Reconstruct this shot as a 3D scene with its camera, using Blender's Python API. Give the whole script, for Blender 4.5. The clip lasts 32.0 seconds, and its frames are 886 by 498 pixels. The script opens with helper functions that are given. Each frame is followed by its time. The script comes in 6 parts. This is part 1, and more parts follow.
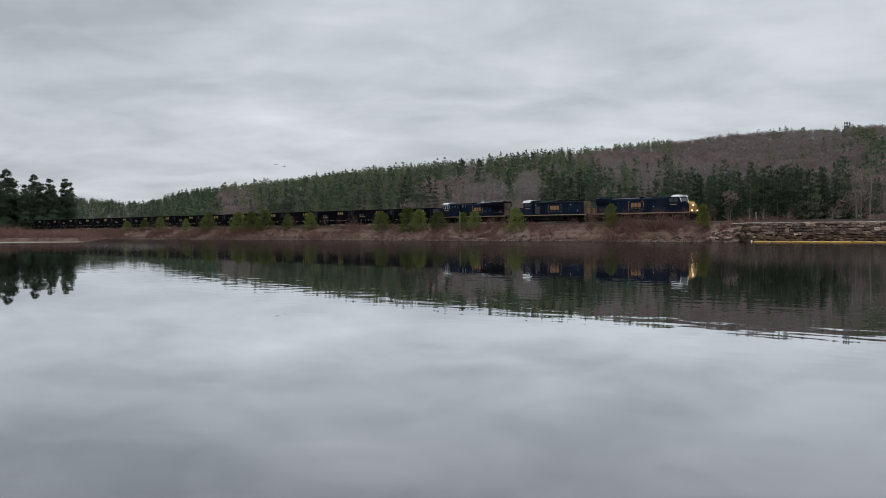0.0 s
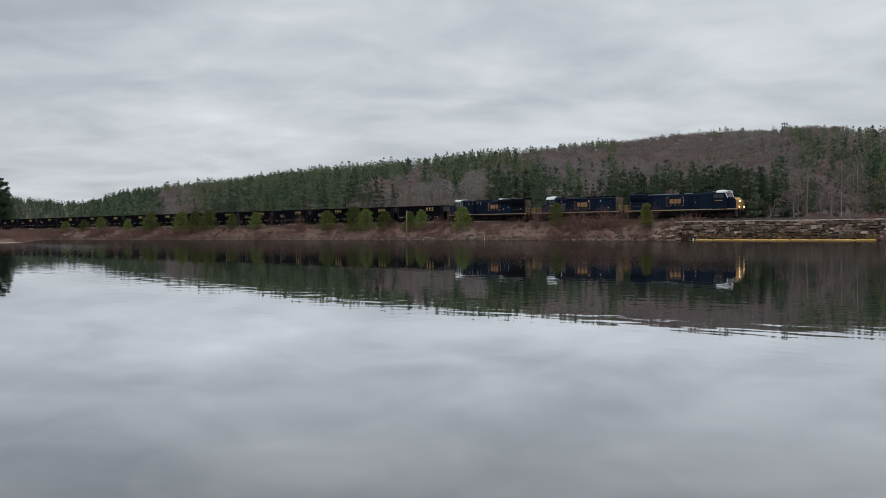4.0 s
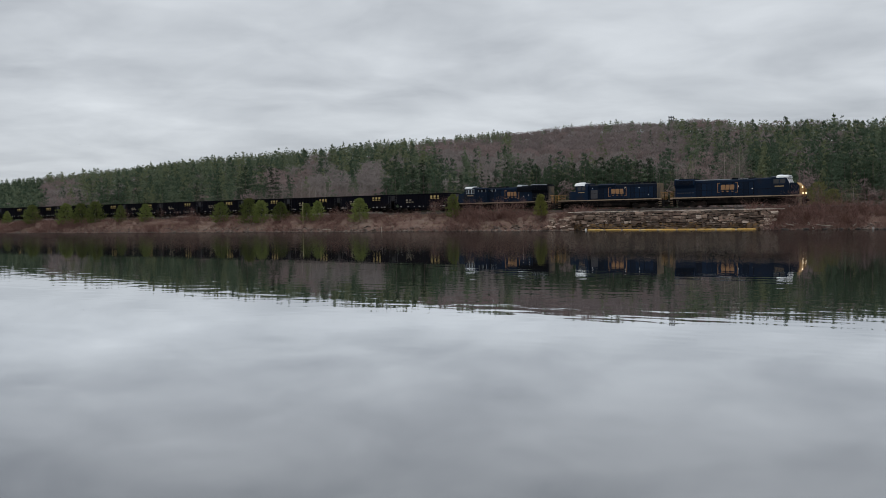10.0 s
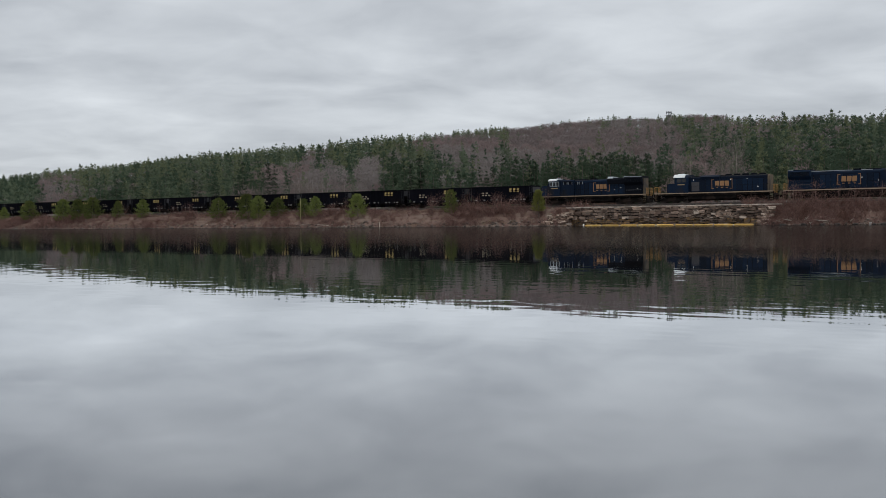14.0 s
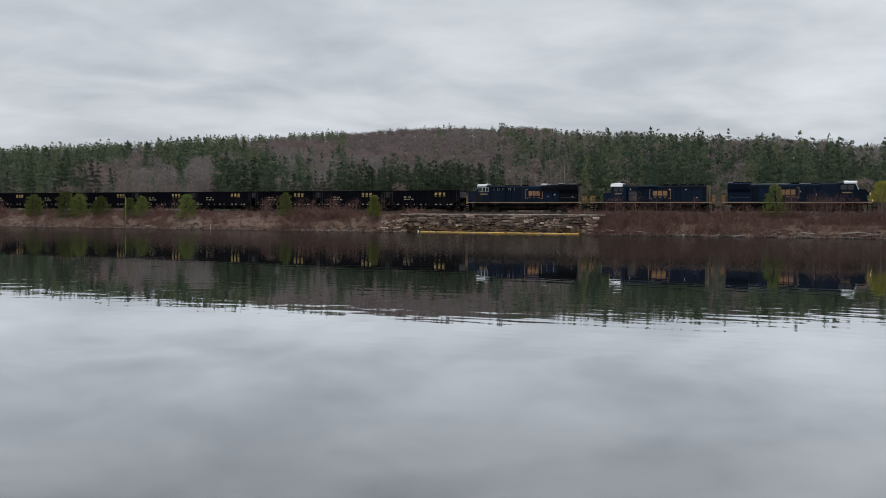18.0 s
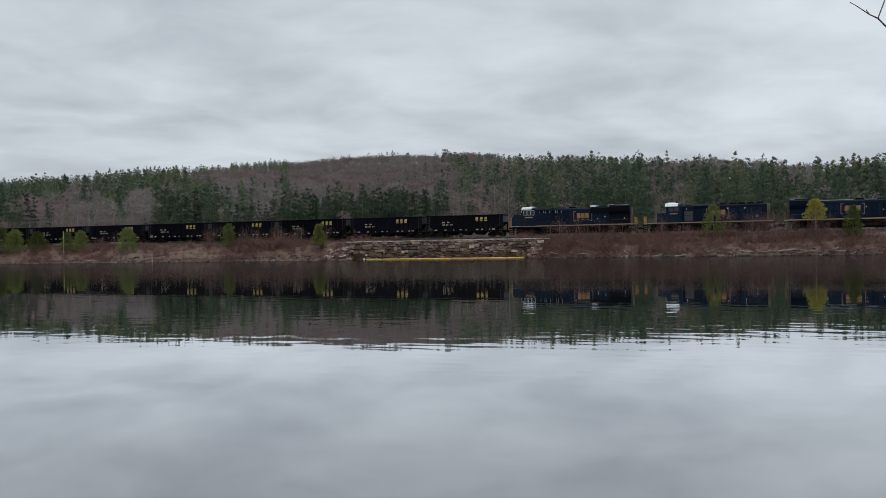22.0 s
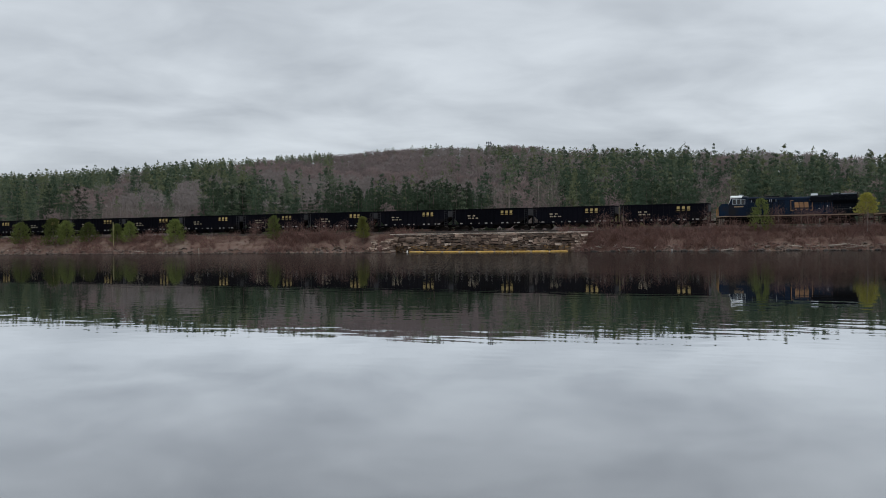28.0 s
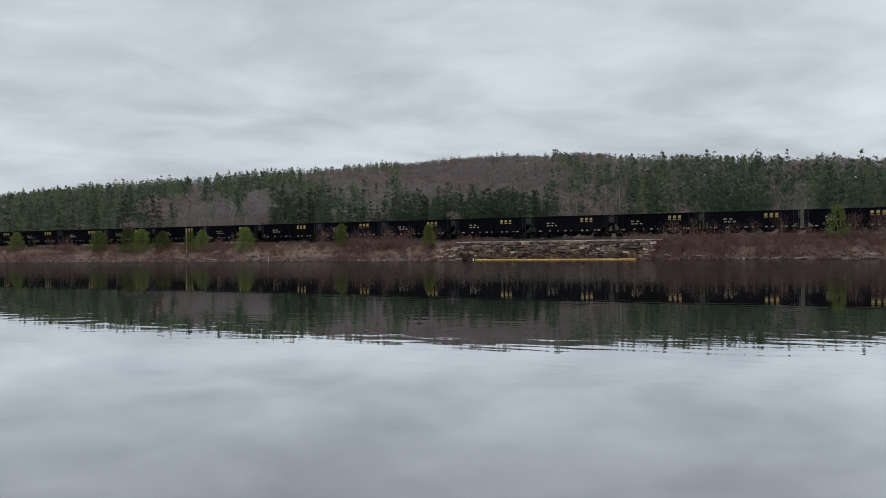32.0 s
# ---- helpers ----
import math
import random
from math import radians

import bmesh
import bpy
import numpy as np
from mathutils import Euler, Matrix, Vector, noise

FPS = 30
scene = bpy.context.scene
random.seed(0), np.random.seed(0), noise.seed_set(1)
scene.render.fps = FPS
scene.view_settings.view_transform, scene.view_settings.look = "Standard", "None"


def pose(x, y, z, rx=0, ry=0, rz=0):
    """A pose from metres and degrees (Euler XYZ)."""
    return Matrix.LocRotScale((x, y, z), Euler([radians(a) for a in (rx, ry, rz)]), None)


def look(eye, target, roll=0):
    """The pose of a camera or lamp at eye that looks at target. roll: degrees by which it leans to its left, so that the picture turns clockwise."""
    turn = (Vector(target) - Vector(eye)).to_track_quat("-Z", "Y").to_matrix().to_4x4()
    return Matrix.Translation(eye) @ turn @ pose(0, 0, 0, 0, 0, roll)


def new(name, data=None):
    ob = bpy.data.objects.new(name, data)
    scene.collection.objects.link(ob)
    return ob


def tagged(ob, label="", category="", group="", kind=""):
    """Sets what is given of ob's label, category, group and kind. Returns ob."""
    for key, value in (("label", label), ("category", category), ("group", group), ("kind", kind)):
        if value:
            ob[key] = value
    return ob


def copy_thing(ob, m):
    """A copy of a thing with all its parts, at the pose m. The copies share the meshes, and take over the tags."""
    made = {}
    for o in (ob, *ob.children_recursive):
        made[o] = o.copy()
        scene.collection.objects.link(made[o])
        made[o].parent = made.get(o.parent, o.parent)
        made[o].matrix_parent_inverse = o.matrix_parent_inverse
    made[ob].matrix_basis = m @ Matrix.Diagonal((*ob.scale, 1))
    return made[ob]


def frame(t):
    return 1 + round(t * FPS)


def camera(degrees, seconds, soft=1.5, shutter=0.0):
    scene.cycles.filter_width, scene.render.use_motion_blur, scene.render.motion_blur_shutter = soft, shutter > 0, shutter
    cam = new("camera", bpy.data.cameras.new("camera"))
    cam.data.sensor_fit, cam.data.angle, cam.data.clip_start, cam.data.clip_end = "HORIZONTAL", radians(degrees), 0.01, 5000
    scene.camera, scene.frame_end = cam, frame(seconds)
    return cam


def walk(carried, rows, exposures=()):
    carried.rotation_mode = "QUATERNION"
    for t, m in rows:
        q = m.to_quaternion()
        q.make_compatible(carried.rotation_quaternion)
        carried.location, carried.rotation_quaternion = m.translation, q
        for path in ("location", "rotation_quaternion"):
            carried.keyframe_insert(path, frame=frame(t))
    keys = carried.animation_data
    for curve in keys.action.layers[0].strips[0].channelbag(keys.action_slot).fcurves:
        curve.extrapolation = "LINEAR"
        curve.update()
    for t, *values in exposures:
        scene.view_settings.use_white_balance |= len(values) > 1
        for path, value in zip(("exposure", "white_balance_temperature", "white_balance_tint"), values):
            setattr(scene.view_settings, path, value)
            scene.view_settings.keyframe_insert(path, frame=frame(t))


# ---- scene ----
cam = camera(52.05, 32.0, soft=0.88)

# ---- the camera: held in the hand on the near shore, it only turns: seconds, yaw, pitch, roll ----
EYE = (0.0, 0.0, 1.6)
TURN = """0 0.00 -0.99 0.18 | 0.5 -0.09 -0.92 0.35 | 1 -0.51 -0.80 0.42 | 1.5 -0.83 -0.90 0.44 | 2 -0.98 -1.12 0.29 | 2.5 -1.17 -1.25 0.25 | 3 -1.43 -1.29 0.36 | 3.5 -2.04 -1.18 0.37 | 4 -3.36 -1.05 0.36 | 4.5 -4.94 -1.17 0.42 | 6.5 -7.28 -1.39 0.56 | 7 -7.77 -1.43 0.62 | 7.5 -8.19 -1.51 0.53 | 8 -8.61 -1.56 0.49 | 8.5 -8.86 -1.55 0.41 | 9 -9.24 -1.60 0.50 | 9.5 -9.63 -1.67 0.68 | 10 -9.84 -1.66 0.65 | 10.5 -9.93 -1.65 0.60 | 11 -9.96 -1.73 0.63 | 11.5 -10.03 -1.84 0.70 | 12 -10.03 -1.98 0.71 | 12.5 -9.94 -1.98 0.63 | 13 -9.88 -1.96 0.58 | 13.5 -9.94 -1.93 0.65 | 15.5 -10.17 -2.00 0.71 | 16 -10.71 -1.93 0.72 | 16.5 -12.40 -1.93 0.53 | 17 -14.74 -2.07 -0.07 | 17.5 -17.65 -1.98 -0.40 | 18 -20.34 -1.63 -0.57 | 18.5 -22.05 -1.15 -0.70 | 19 -23.17 -0.94 -0.48 | 19.5 -24.10 -0.75 -0.34 | 20 -24.69 -0.54 -0.21 | 20.5 -25.06 -0.30 0.16 | 21 -25.07 -0.03 0.32 | 21.5 -24.57 0.21 0.53 | 22 -23.76 0.03 0.86 | 22.5 -23.01 -0.43 0.99 | 23 -22.17 -0.64 1.07 | 23.5 -21.73 -0.61 0.93 | 24 -21.58 -0.53 0.78 | 24.5 -21.50 -0.40 0.55 | 25 -21.47 -0.19 0.47 | 25.5 -21.47 -0.17 0.48 | 27.5 -21.09 -0.32 0.53 | 28 -21.04 -0.39 0.55 | 28.5 -20.96 -0.46 0.63 | 29 -20.49 -0.53 0.74 | 29.5 -19.28 -0.50 0.82 | 30 -17.79 -0.51 0.74 | 30.5 -16.96 -0.43 0.68 | 31 -16.75 -0.24 0.77 | 31.5 -16.82 -0.01 0.69 | 32 -16.87 0.15 0.55"""
PATH = []
for row in TURN.split("|"):
    t, yaw, pitch, roll = (float(v) for v in row.split())
    PATH.append((t, pose(*EYE, 90 + pitch, roll, yaw)))
walk(cam, PATH, [(0, 0.0, 6500, 10), (18, 0.0, 6500, 10), (22, 0.0, 6350, 9), (32, 0.0, 6350, 9)])

# ---- the line of the track: s along it (the way the train goes), n across it (away from the near shore) ----
AZ = 44.64                      # azimuth of the track's nearest point
OFF = 148.3                     # metres from the near shore to the track
RAIL = 3.65                     # top of the rail over the water
ca, sa = math.cos(radians(AZ)), math.sin(radians(AZ))
T0 = Matrix.Translation((OFF * sa, OFF * ca, 0)) @ Matrix.Rotation(-radians(AZ), 4, "Z")


def sn_of(x, y):
    x, y = x - OFF * sa, y - OFF * ca
    return x * ca - y * sa, x * sa + y * ca


def xy_of(s, n):
    return OFF * sa + s * ca + n * sa, OFF * ca - s * sa + n * ca


# ---- world, sun, exposure ----
scene.view_settings.exposure = 0.0
world = bpy.data.worlds.new("overcast_sky")
scene.world = world
world.use_nodes = True
wt = world.node_tree
wt.nodes.clear()


def wnode(kind, **kw):
    nd = wt.nodes.new(kind)
    for k, v in kw.items():
        nd.inputs[k].default_value = v
    return nd


def wmath(op, a, b=None):
    nd = wt.nodes.new("ShaderNodeMath")
    nd.operation = op
    for i, v in enumerate((a, b)):
        if v is None:
            continue
        if isinstance(v, (int, float)):
            nd.inputs[i].default_value = v
        else:
            wt.links.new(v, nd.inputs[i])
    return nd.outputs[0]


SUN_EL, SUN_AZ = 66.0, 190.0
sky = wt.nodes.new("ShaderNodeTexSky")
sky.sky_type, sky.sun_disc = "NISHITA", False
sky.sun_elevation, sky.sun_rotation = radians(SUN_EL), radians(SUN_AZ)
tc = wt.nodes.new("ShaderNodeTexCoord")
sep = wt.nodes.new("ShaderNodeSeparateXYZ")
wt.links.new(tc.outputs["Generated"], sep.inputs[0])
zz = wmath("ADD", wmath("MAXIMUM", sep.outputs[2], 0.0), 0.17)
comb = wt.nodes.new("ShaderNodeCombineXYZ")
wt.links.new(wmath("DIVIDE", sep.outputs[0], zz), comb.inputs[0])
wt.links.new(wmath("DIVIDE", sep.outputs[1], zz), comb.inputs[1])
big = wnode("ShaderNodeTexNoise", Scale=1.0, Detail=5.0, Roughness=0.52, Distortion=0.3)
fine = wnode("ShaderNodeTexNoise", Scale=2.6, Detail=4.0, Roughness=0.5, Distortion=0.5)
rolls = wnode("ShaderNodeMapping", Rotation=(0, 0, radians(18)), Scale=(1.0, 1.1, 1.0))
wt.links.new(comb.outputs[0], rolls.inputs["Vector"])
wt.links.new(rolls.outputs[0], big.inputs["Vector"])
wt.links.new(rolls.outputs[0], fine.inputs["Vector"])
mixv = wmath("ADD", wmath("MULTIPLY", big.outputs[0], 0.66), wmath("MULTIPLY", fine.outputs[0], 0.34))
ramp = wt.nodes.new("ShaderNodeValToRGB")
ramp.color_ramp.elements[0].position, ramp.color_ramp.elements[0].color = 0.33, (0.42, 0.45, 0.49, 1)
ramp.color_ramp.elements[1].position, ramp.color_ramp.elements[1].color = 0.66, (0.735, 0.775, 0.815, 1)
thick = wnode("ShaderNodeMapRange", **{"From Min": 0.10, "From Max": 0.32, "To Min": 0.0, "To Max": 0.30})
wt.links.new(sep.outputs[2], thick.inputs[0])
mixv = wmath("ADD", mixv, wmath("MULTIPLY", thick.outputs[0], wmath("SUBTRACT", sep.outputs[0], 0.25)))
wt.links.new(mixv, ramp.inputs[0])
back = wt.nodes.new("ShaderNodeBackground")
high = wnode("ShaderNodeMapRange", **{"From Min": 0.4, "From Max": 0.95, "To Min": 1.0, "To Max": 2.2})
high.interpolation_type = "SMOOTHSTEP"
wt.links.new(sep.outputs[2], high.inputs[0])
wt.links.new(high.outputs[0], back.inputs[1])
wt.links.new(ramp.outputs[0], back.inputs[0])
blue = wt.nodes.new("ShaderNodeBackground")
blue.inputs[1].default_value = 0.08
wt.links.new(sky.outputs[0], blue.inputs[0])
both = wt.nodes.new("ShaderNodeMixShader")
both.inputs[0].default_value = 0.94
wt.links.new(blue.outputs[0], both.inputs[1])
wt.links.new(back.outputs[0], both.inputs[2])
wout = wt.nodes.new("ShaderNodeOutputWorld")
wt.links.new(both.outputs[0], wout.inputs[0])

sun = new("sun", bpy.data.lights.new("sun", "SUN"))
sun.data.energy, sun.data.angle, sun.data.color = 1.0, radians(60), (1, 0.97, 0.92)
sun.matrix_world = look((0, 0, 0), (-math.sin(radians(SUN_AZ)) * math.cos(radians(SUN_EL)),
                                    -math.cos(radians(SUN_AZ)) * math.cos(radians(SUN_EL)), -math.sin(radians(SUN_EL))))


# ---- materials ----
def material(name, base, rough=0.7, metal=0.0, var=0.25, scale=1.0, bump=0.0, second=None, amount=0.5, per="object", spec=0.5, thin=0.0, each=0.7):
    """Base colour with two scales of variation; second: a stain colour mixed in by the large noise; per: what varies the shade."""
    m = bpy.data.materials.new(name)
    m.use_nodes = True
    nt = m.node_tree
    N, L = nt.nodes, nt.links
    bs = N["Principled BSDF"]
    bs.inputs["Roughness"].default_value, bs.inputs["Metallic"].default_value = rough, metal
    bs.inputs["Specular IOR Level"].default_value = spec
    co = N.new("ShaderNodeTexCoord")
    n1, n2 = N.new("ShaderNodeTexNoise"), N.new("ShaderNodeTexNoise")
    for nn, sc in ((n1, 0.35 * scale), (n2, 5.0 * scale)):
        nn.inputs["Scale"].default_value, nn.inputs["Detail"].default_value = sc, 5
        L.new(co.outputs["Object"], nn.inputs["Vector"])
    rnd = N.new("ShaderNodeObjectInfo").outputs["Random"] if per == "object" else N.new("ShaderNodeNewGeometry").outputs["Random Per Island"]

    def mth(op, a, b):
        nd = N.new("ShaderNodeMath")
        nd.operation = op
        for i, v in enumerate((a, b)):
            if isinstance(v, (int, float)):
                nd.inputs[i].default_value = v
            else:
                L.new(v, nd.inputs[i])
        return nd.outputs[0]

    k = mth("ADD", mth("ADD", mth("MULTIPLY", n1.outputs[0], 0.8), mth("MULTIPLY", n2.outputs[0], 0.5)), mth("MULTIPLY", rnd, each))
    k = mth("ADD", mth("MULTIPLY", mth("SUBTRACT", k, 0.65 + each / 2), 2 * var), 1.0)
    col = N.new("ShaderNodeRGB")
    col.outputs[0].default_value = (*base, 1)
    src = col.outputs[0]
    if second:
        rp = N.new("ShaderNodeValToRGB")
        rp.color_ramp.elements[0].position, rp.color_ramp.elements[1].position = 0.62 - 0.3 * amount, 0.78 - 0.3 * amount
        L.new(n1.outputs[0], rp.inputs[0])
        mx = N.new("ShaderNodeMix")
        mx.data_type = "RGBA"
        L.new(rp.outputs[0], mx.inputs[0])
        L.new(src, mx.inputs[6])
        mx.inputs[7].default_value = (*second, 1)
        src = mx.outputs[2]
    sc = N.new("ShaderNodeVectorMath")
    sc.operation = "SCALE"
    L.new(src, sc.inputs[0])
    L.new(k, sc.inputs["Scale"])
    L.new(sc.outputs[0], bs.inputs["Base Color"])
    if thin:
        # light that comes through thin leaves and needles
        tr, mix = N.new("ShaderNodeBsdfTranslucent"), N.new("ShaderNodeMixShader")
        L.new(sc.outputs[0], tr.inputs[0])
        mix.inputs[0].default_value = thin
        L.new(bs.outputs[0], mix.inputs[1])
        L.new(tr.outputs[0], mix.inputs[2])
        L.new(mix.outputs[0], N["Material Output"].inputs[0])
    if bump:
        bp = N.new("ShaderNodeBump")
        bp.inputs["Strength"].default_value, bp.inputs["Distance"].default_value = 0.6, bump
        L.new(n2.outputs[0], bp.inputs["Height"])
        L.new(bp.outputs[0], bs.inputs["Normal"])
    return m


def glow(name, colour, strength):
    m = bpy.data.materials.new(name)
    m.use_nodes = True
    bs = m.node_tree.nodes["Principled BSDF"]
    bs.inputs["Emission Color"].default_value, bs.inputs["Emission Strength"].default_value = (*colour, 1), strength
    return m


def water_material():
    m = bpy.data.materials.new("still_water")
    m.use_nodes = True
    nt = m.node_tree
    N, L = nt.nodes, nt.links
    N.clear()
    out = N.new("ShaderNodeOutputMaterial")
    mix = N.new("ShaderNodeMixShader")
    dif = N.new("ShaderNodeBsdfDiffuse")
    dif.inputs[0].default_value = (0.016, 0.0145, 0.0125, 1)
    gl = N.new("ShaderNodeBsdfGlossy")
    gl.inputs["Color"].default_value = (0.885, 0.90, 0.92, 1)
    gl.inputs["Roughness"].default_value = 0.016
    fr = N.new("ShaderNodeFresnel")
    fr.inputs["IOR"].default_value = 1.33
    mr = N.new("ShaderNodeMapRange")
    mr.inputs["From Min"].default_value, mr.inputs["From Max"].default_value = 0.02, 0.50
    mr.inputs["To Min"].default_value, mr.inputs["To Max"].default_value = 0.32, 0.97
    L.new(fr.outputs[0], mr.inputs[0])
    L.new(dif.outputs[0], mix.inputs[1])
    L.new(gl.outputs[0], mix.inputs[2])
    L.new(mix.outputs[0], out.inputs[0])
    co = N.new("ShaderNodeTexCoord")
    w1, w2 = N.new("ShaderNodeTexNoise"), N.new("ShaderNodeTexNoise")
    crest = N.new("ShaderNodeMapping")
    crest.inputs["Scale"].default_value = (0.5, 0.8, 1.0)
    L.new(co.outputs["Object"], crest.inputs["Vector"])
    for w, s, d in ((w1, 1.9, 1.3), (w2, 0.2, 0)):
        w.inputs["Scale"].default_value, w.inputs["Detail"].default_value = s, d
        L.new(crest.outputs[0] if w is w1 else co.outputs["Object"], w.inputs["Vector"])
    b1, b2 = N.new("ShaderNodeBump"), N.new("ShaderNodeBump")
    b1.inputs["Strength"].default_value = b2.inputs["Strength"].default_value = 1.0
    b1.inputs["Distance"].default_value, b2.inputs["Distance"].default_value = 0.0055, 0.0013
    # ripples are strongest in a band that the wind ruffles, weak near both shores
    sp, mp, band, mul = N.new("ShaderNodeSeparateXYZ"), N.new("ShaderNodeMapRange"), N.new("ShaderNodeValToRGB"), N.new("ShaderNodeMath")
    L.new(co.outputs["Object"], sp.inputs[0])
    L.new(sp.outputs[1], mp.inputs[0])
    mp.inputs["From Min"].default_value, mp.inputs["From Max"].default_value = -148.0, 0.0
    L.new(mp.outputs[0], band.inputs[0])
    band.color_ramp.interpolation = "EASE"
    band.color_ramp.elements[0].position, band.color_ramp.elements[0].color = 0.0, (0.05, 0.05, 0.05, 1)
    band.color_ramp.elements[1].position, band.color_ramp.elements[1].color = 0.25, (0.015, 0.015, 0.015, 1)
    for q, v in ((0.06, 0.05), (0.085, 0.45), (0.12, 1.0), (0.155, 0.7), (0.19, 0.2)):
        el = band.color_ramp.elements.new(q)
        el.color = (v, v, v, 1)
    # mirror share falls towards the far shore: a darkened reflection put into the mix
    calm, share = N.new("ShaderNodeMapRange"), N.new("ShaderNodeMath")
    calm.inputs["From Min"].default_value, calm.inputs["From Max"].default_value = 0.12, 0.5
    calm.inputs["To Min"].default_value, calm.inputs["To Max"].default_value = 1.0, 0.55
    L.new(mp.outputs[0], calm.inputs[0])
    share.operation = "MULTIPLY"
    L.new(mr.outputs[0], share.inputs[0])
    L.new(calm.outputs[0], share.inputs[1])
    L.new(share.outputs[0], mix.inputs[0])
    blur = N.new("ShaderNodeMapRange")
    blur.inputs["From Min"].default_value, blur.inputs["From Max"].default_value = 0.15, 0.5
    blur.inputs["To Min"].default_value, blur.inputs["To Max"].default_value = 0.014, 0.03
    L.new(mp.outputs[0], blur.inputs[0])
    L.new(blur.outputs[0], gl.inputs["Roughness"])
    mul.operation = "MULTIPLY"
    L.new(w1.outputs[0], mul.inputs[0])
    L.new(band.outputs[0], mul.inputs[1])
    L.new(mul.outputs[0], b1.inputs["Height"])
    L.new(w2.outputs[0], b2.inputs["Height"])
    L.new(b1.outputs[0], b2.inputs["Normal"])
    # wavelets too fine to tell apart: a spread of slopes that grows away from the near shore
    wl, ctr, amp, push, unit = N.new("ShaderNodeTexNoise"), N.new("ShaderNodeVectorMath"), N.new("ShaderNodeVectorMath"), N.new("ShaderNodeVectorMath"), N.new("ShaderNodeVectorMath")
    wl.inputs["Scale"].default_value, wl.inputs["Detail"].default_value = 24.0, 1
    L.new(co.outputs["Object"], wl.inputs["Vector"])
    ctr.operation, amp.operation, push.operation, unit.operation = "SUBTRACT", "SCALE", "ADD", "NORMALIZE"
    ctr.inputs[1].default_value = (0.5, 0.525, 0.5)
    L.new(wl.outputs["Color"], ctr.inputs[0])
    L.new(ctr.outputs[0], amp.inputs[0])
    far = N.new("ShaderNodeMapRange")
    far.inputs["From Min"].default_value, far.inputs["From Max"].default_value = 0.18, 0.42
    far.inputs["To Min"].default_value, far.inputs["To Max"].default_value = 0.0, 0.075
    L.new(mp.outputs[0], far.inputs[0])
    L.new(far.outputs[0], amp.inputs["Scale"])
    L.new(b2.outputs[0], push.inputs[0])
    L.new(amp.outputs[0], push.inputs[1])
    lean = N.new("ShaderNodeVectorMath")
    lean.operation = "ADD"
    tilt, way = N.new("ShaderNodeMapRange"), N.new("ShaderNodeCombineXYZ")
    tilt.inputs["From Min"].default_value, tilt.inputs["From Max"].default_value = 0.12, 0.19
    tilt.inputs["To Min"].default_value, tilt.inputs["To Max"].default_value = -0.0008, -0.0018
    L.new(mp.outputs[0], tilt.inputs[0])
    # towards -x the normals lean more, which shortens the mirrored image
    west, sum_ = N.new("ShaderNodeMapRange"), N.new("ShaderNodeMath")
    west.inputs["From Min"].default_value, west.inputs["From Max"].default_value = -26.0, -10.0
    west.inputs["To Min"].default_value, west.inputs["To Max"].default_value = -0.0011, 0.0
    L.new(sp.outputs[0], west.inputs[0])
    sum_.operation = "ADD"
    L.new(tilt.outputs[0], sum_.inputs[0])
    L.new(west.outputs[0], sum_.inputs[1])
    L.new(sum_.outputs[0], way.inputs[1])
    L.new(way.outputs[0], lean.inputs[1])
    L.new(push.outputs[0], lean.inputs[0])
    L.new(lean.outputs[0], unit.inputs[0])
    for sh in (gl, fr):
        L.new(unit.outputs[0], sh.inputs["Normal"])
    return m


M_WATER = water_material()
M_GROUND = material("leaf_litter_soil", (0.115, 0.070, 0.053), 0.95, var=0.5, scale=1.0, second=(0.115, 0.082, 0.064), amount=0.4)
M_BALLAST = material("track_ballast", (0.024, 0.0195, 0.017), 0.95, var=0.4, scale=4, bump=0.03)
M_LITTER = material("hillside_leaf_litter", (0.105, 0.085, 0.078), 0.95, var=0.4, scale=0.2, second=(0.09, 0.07, 0.068), amount=0.5)
M_ASPEN = material("pale_grey_branches", (0.165, 0.142, 0.126), 0.9, var=0.35, per="island", spec=0.1)
M_STEEL = material("worn_rail_steel", (0.24, 0.20, 0.18), 0.45, 0.8, var=0.3)
M_TIE = material("weathered_tie_wood", (0.05, 0.04, 0.034), 0.9, var=0.4)
M_PALESTONE = material("pale_granite_block", (0.40, 0.32, 0.26), 0.9, var=0.4, scale=1.2, bump=0.03)
M_DARKSTONE = material("dark_wet_granite_block", (0.090, 0.058, 0.043), 0.85, var=0.5, scale=1.2, bump=0.03)
M_SCUFF = material("scuffed_grey_sheet", (0.05, 0.05, 0.055), 0.7, var=0.4, spec=0.2)
M_STONE = material("weathered_granite_block", (0.245, 0.172, 0.132), 0.95, var=0.8, scale=2.5, bump=0.05, second=(0.13, 0.105, 0.085), amount=0.35, spec=0.15)
M_MORTAR = material("dark_wall_core", (0.025, 0.020, 0.016), 0.95, var=0.3)
M_STAIN = material("ochre_stained_stone", (0.20, 0.112, 0.042), 0.9, var=0.6, scale=2.5, bump=0.04, second=(0.07, 0.05, 0.035), amount=0.5)
M_CAP = material("pale_concrete_cap", (0.46, 0.39, 0.33), 0.85, var=0.5, scale=2, second=(0.15, 0.13, 0.11), amount=0.3)
M_ROCK = material("shore_rock", (0.085, 0.064, 0.052), 0.9, var=0.65, scale=3, bump=0.03)
M_PEBBLE = material("mixed_shore_stone", (0.11, 0.085, 0.07), 0.9, var=0.9, scale=3, per="island")
M_BOOM = material("yellow_float_fabric", (0.62, 0.37, 0.085), 0.6, var=0.25, scale=2, second=(0.62, 0.47, 0.22), amount=0.4)
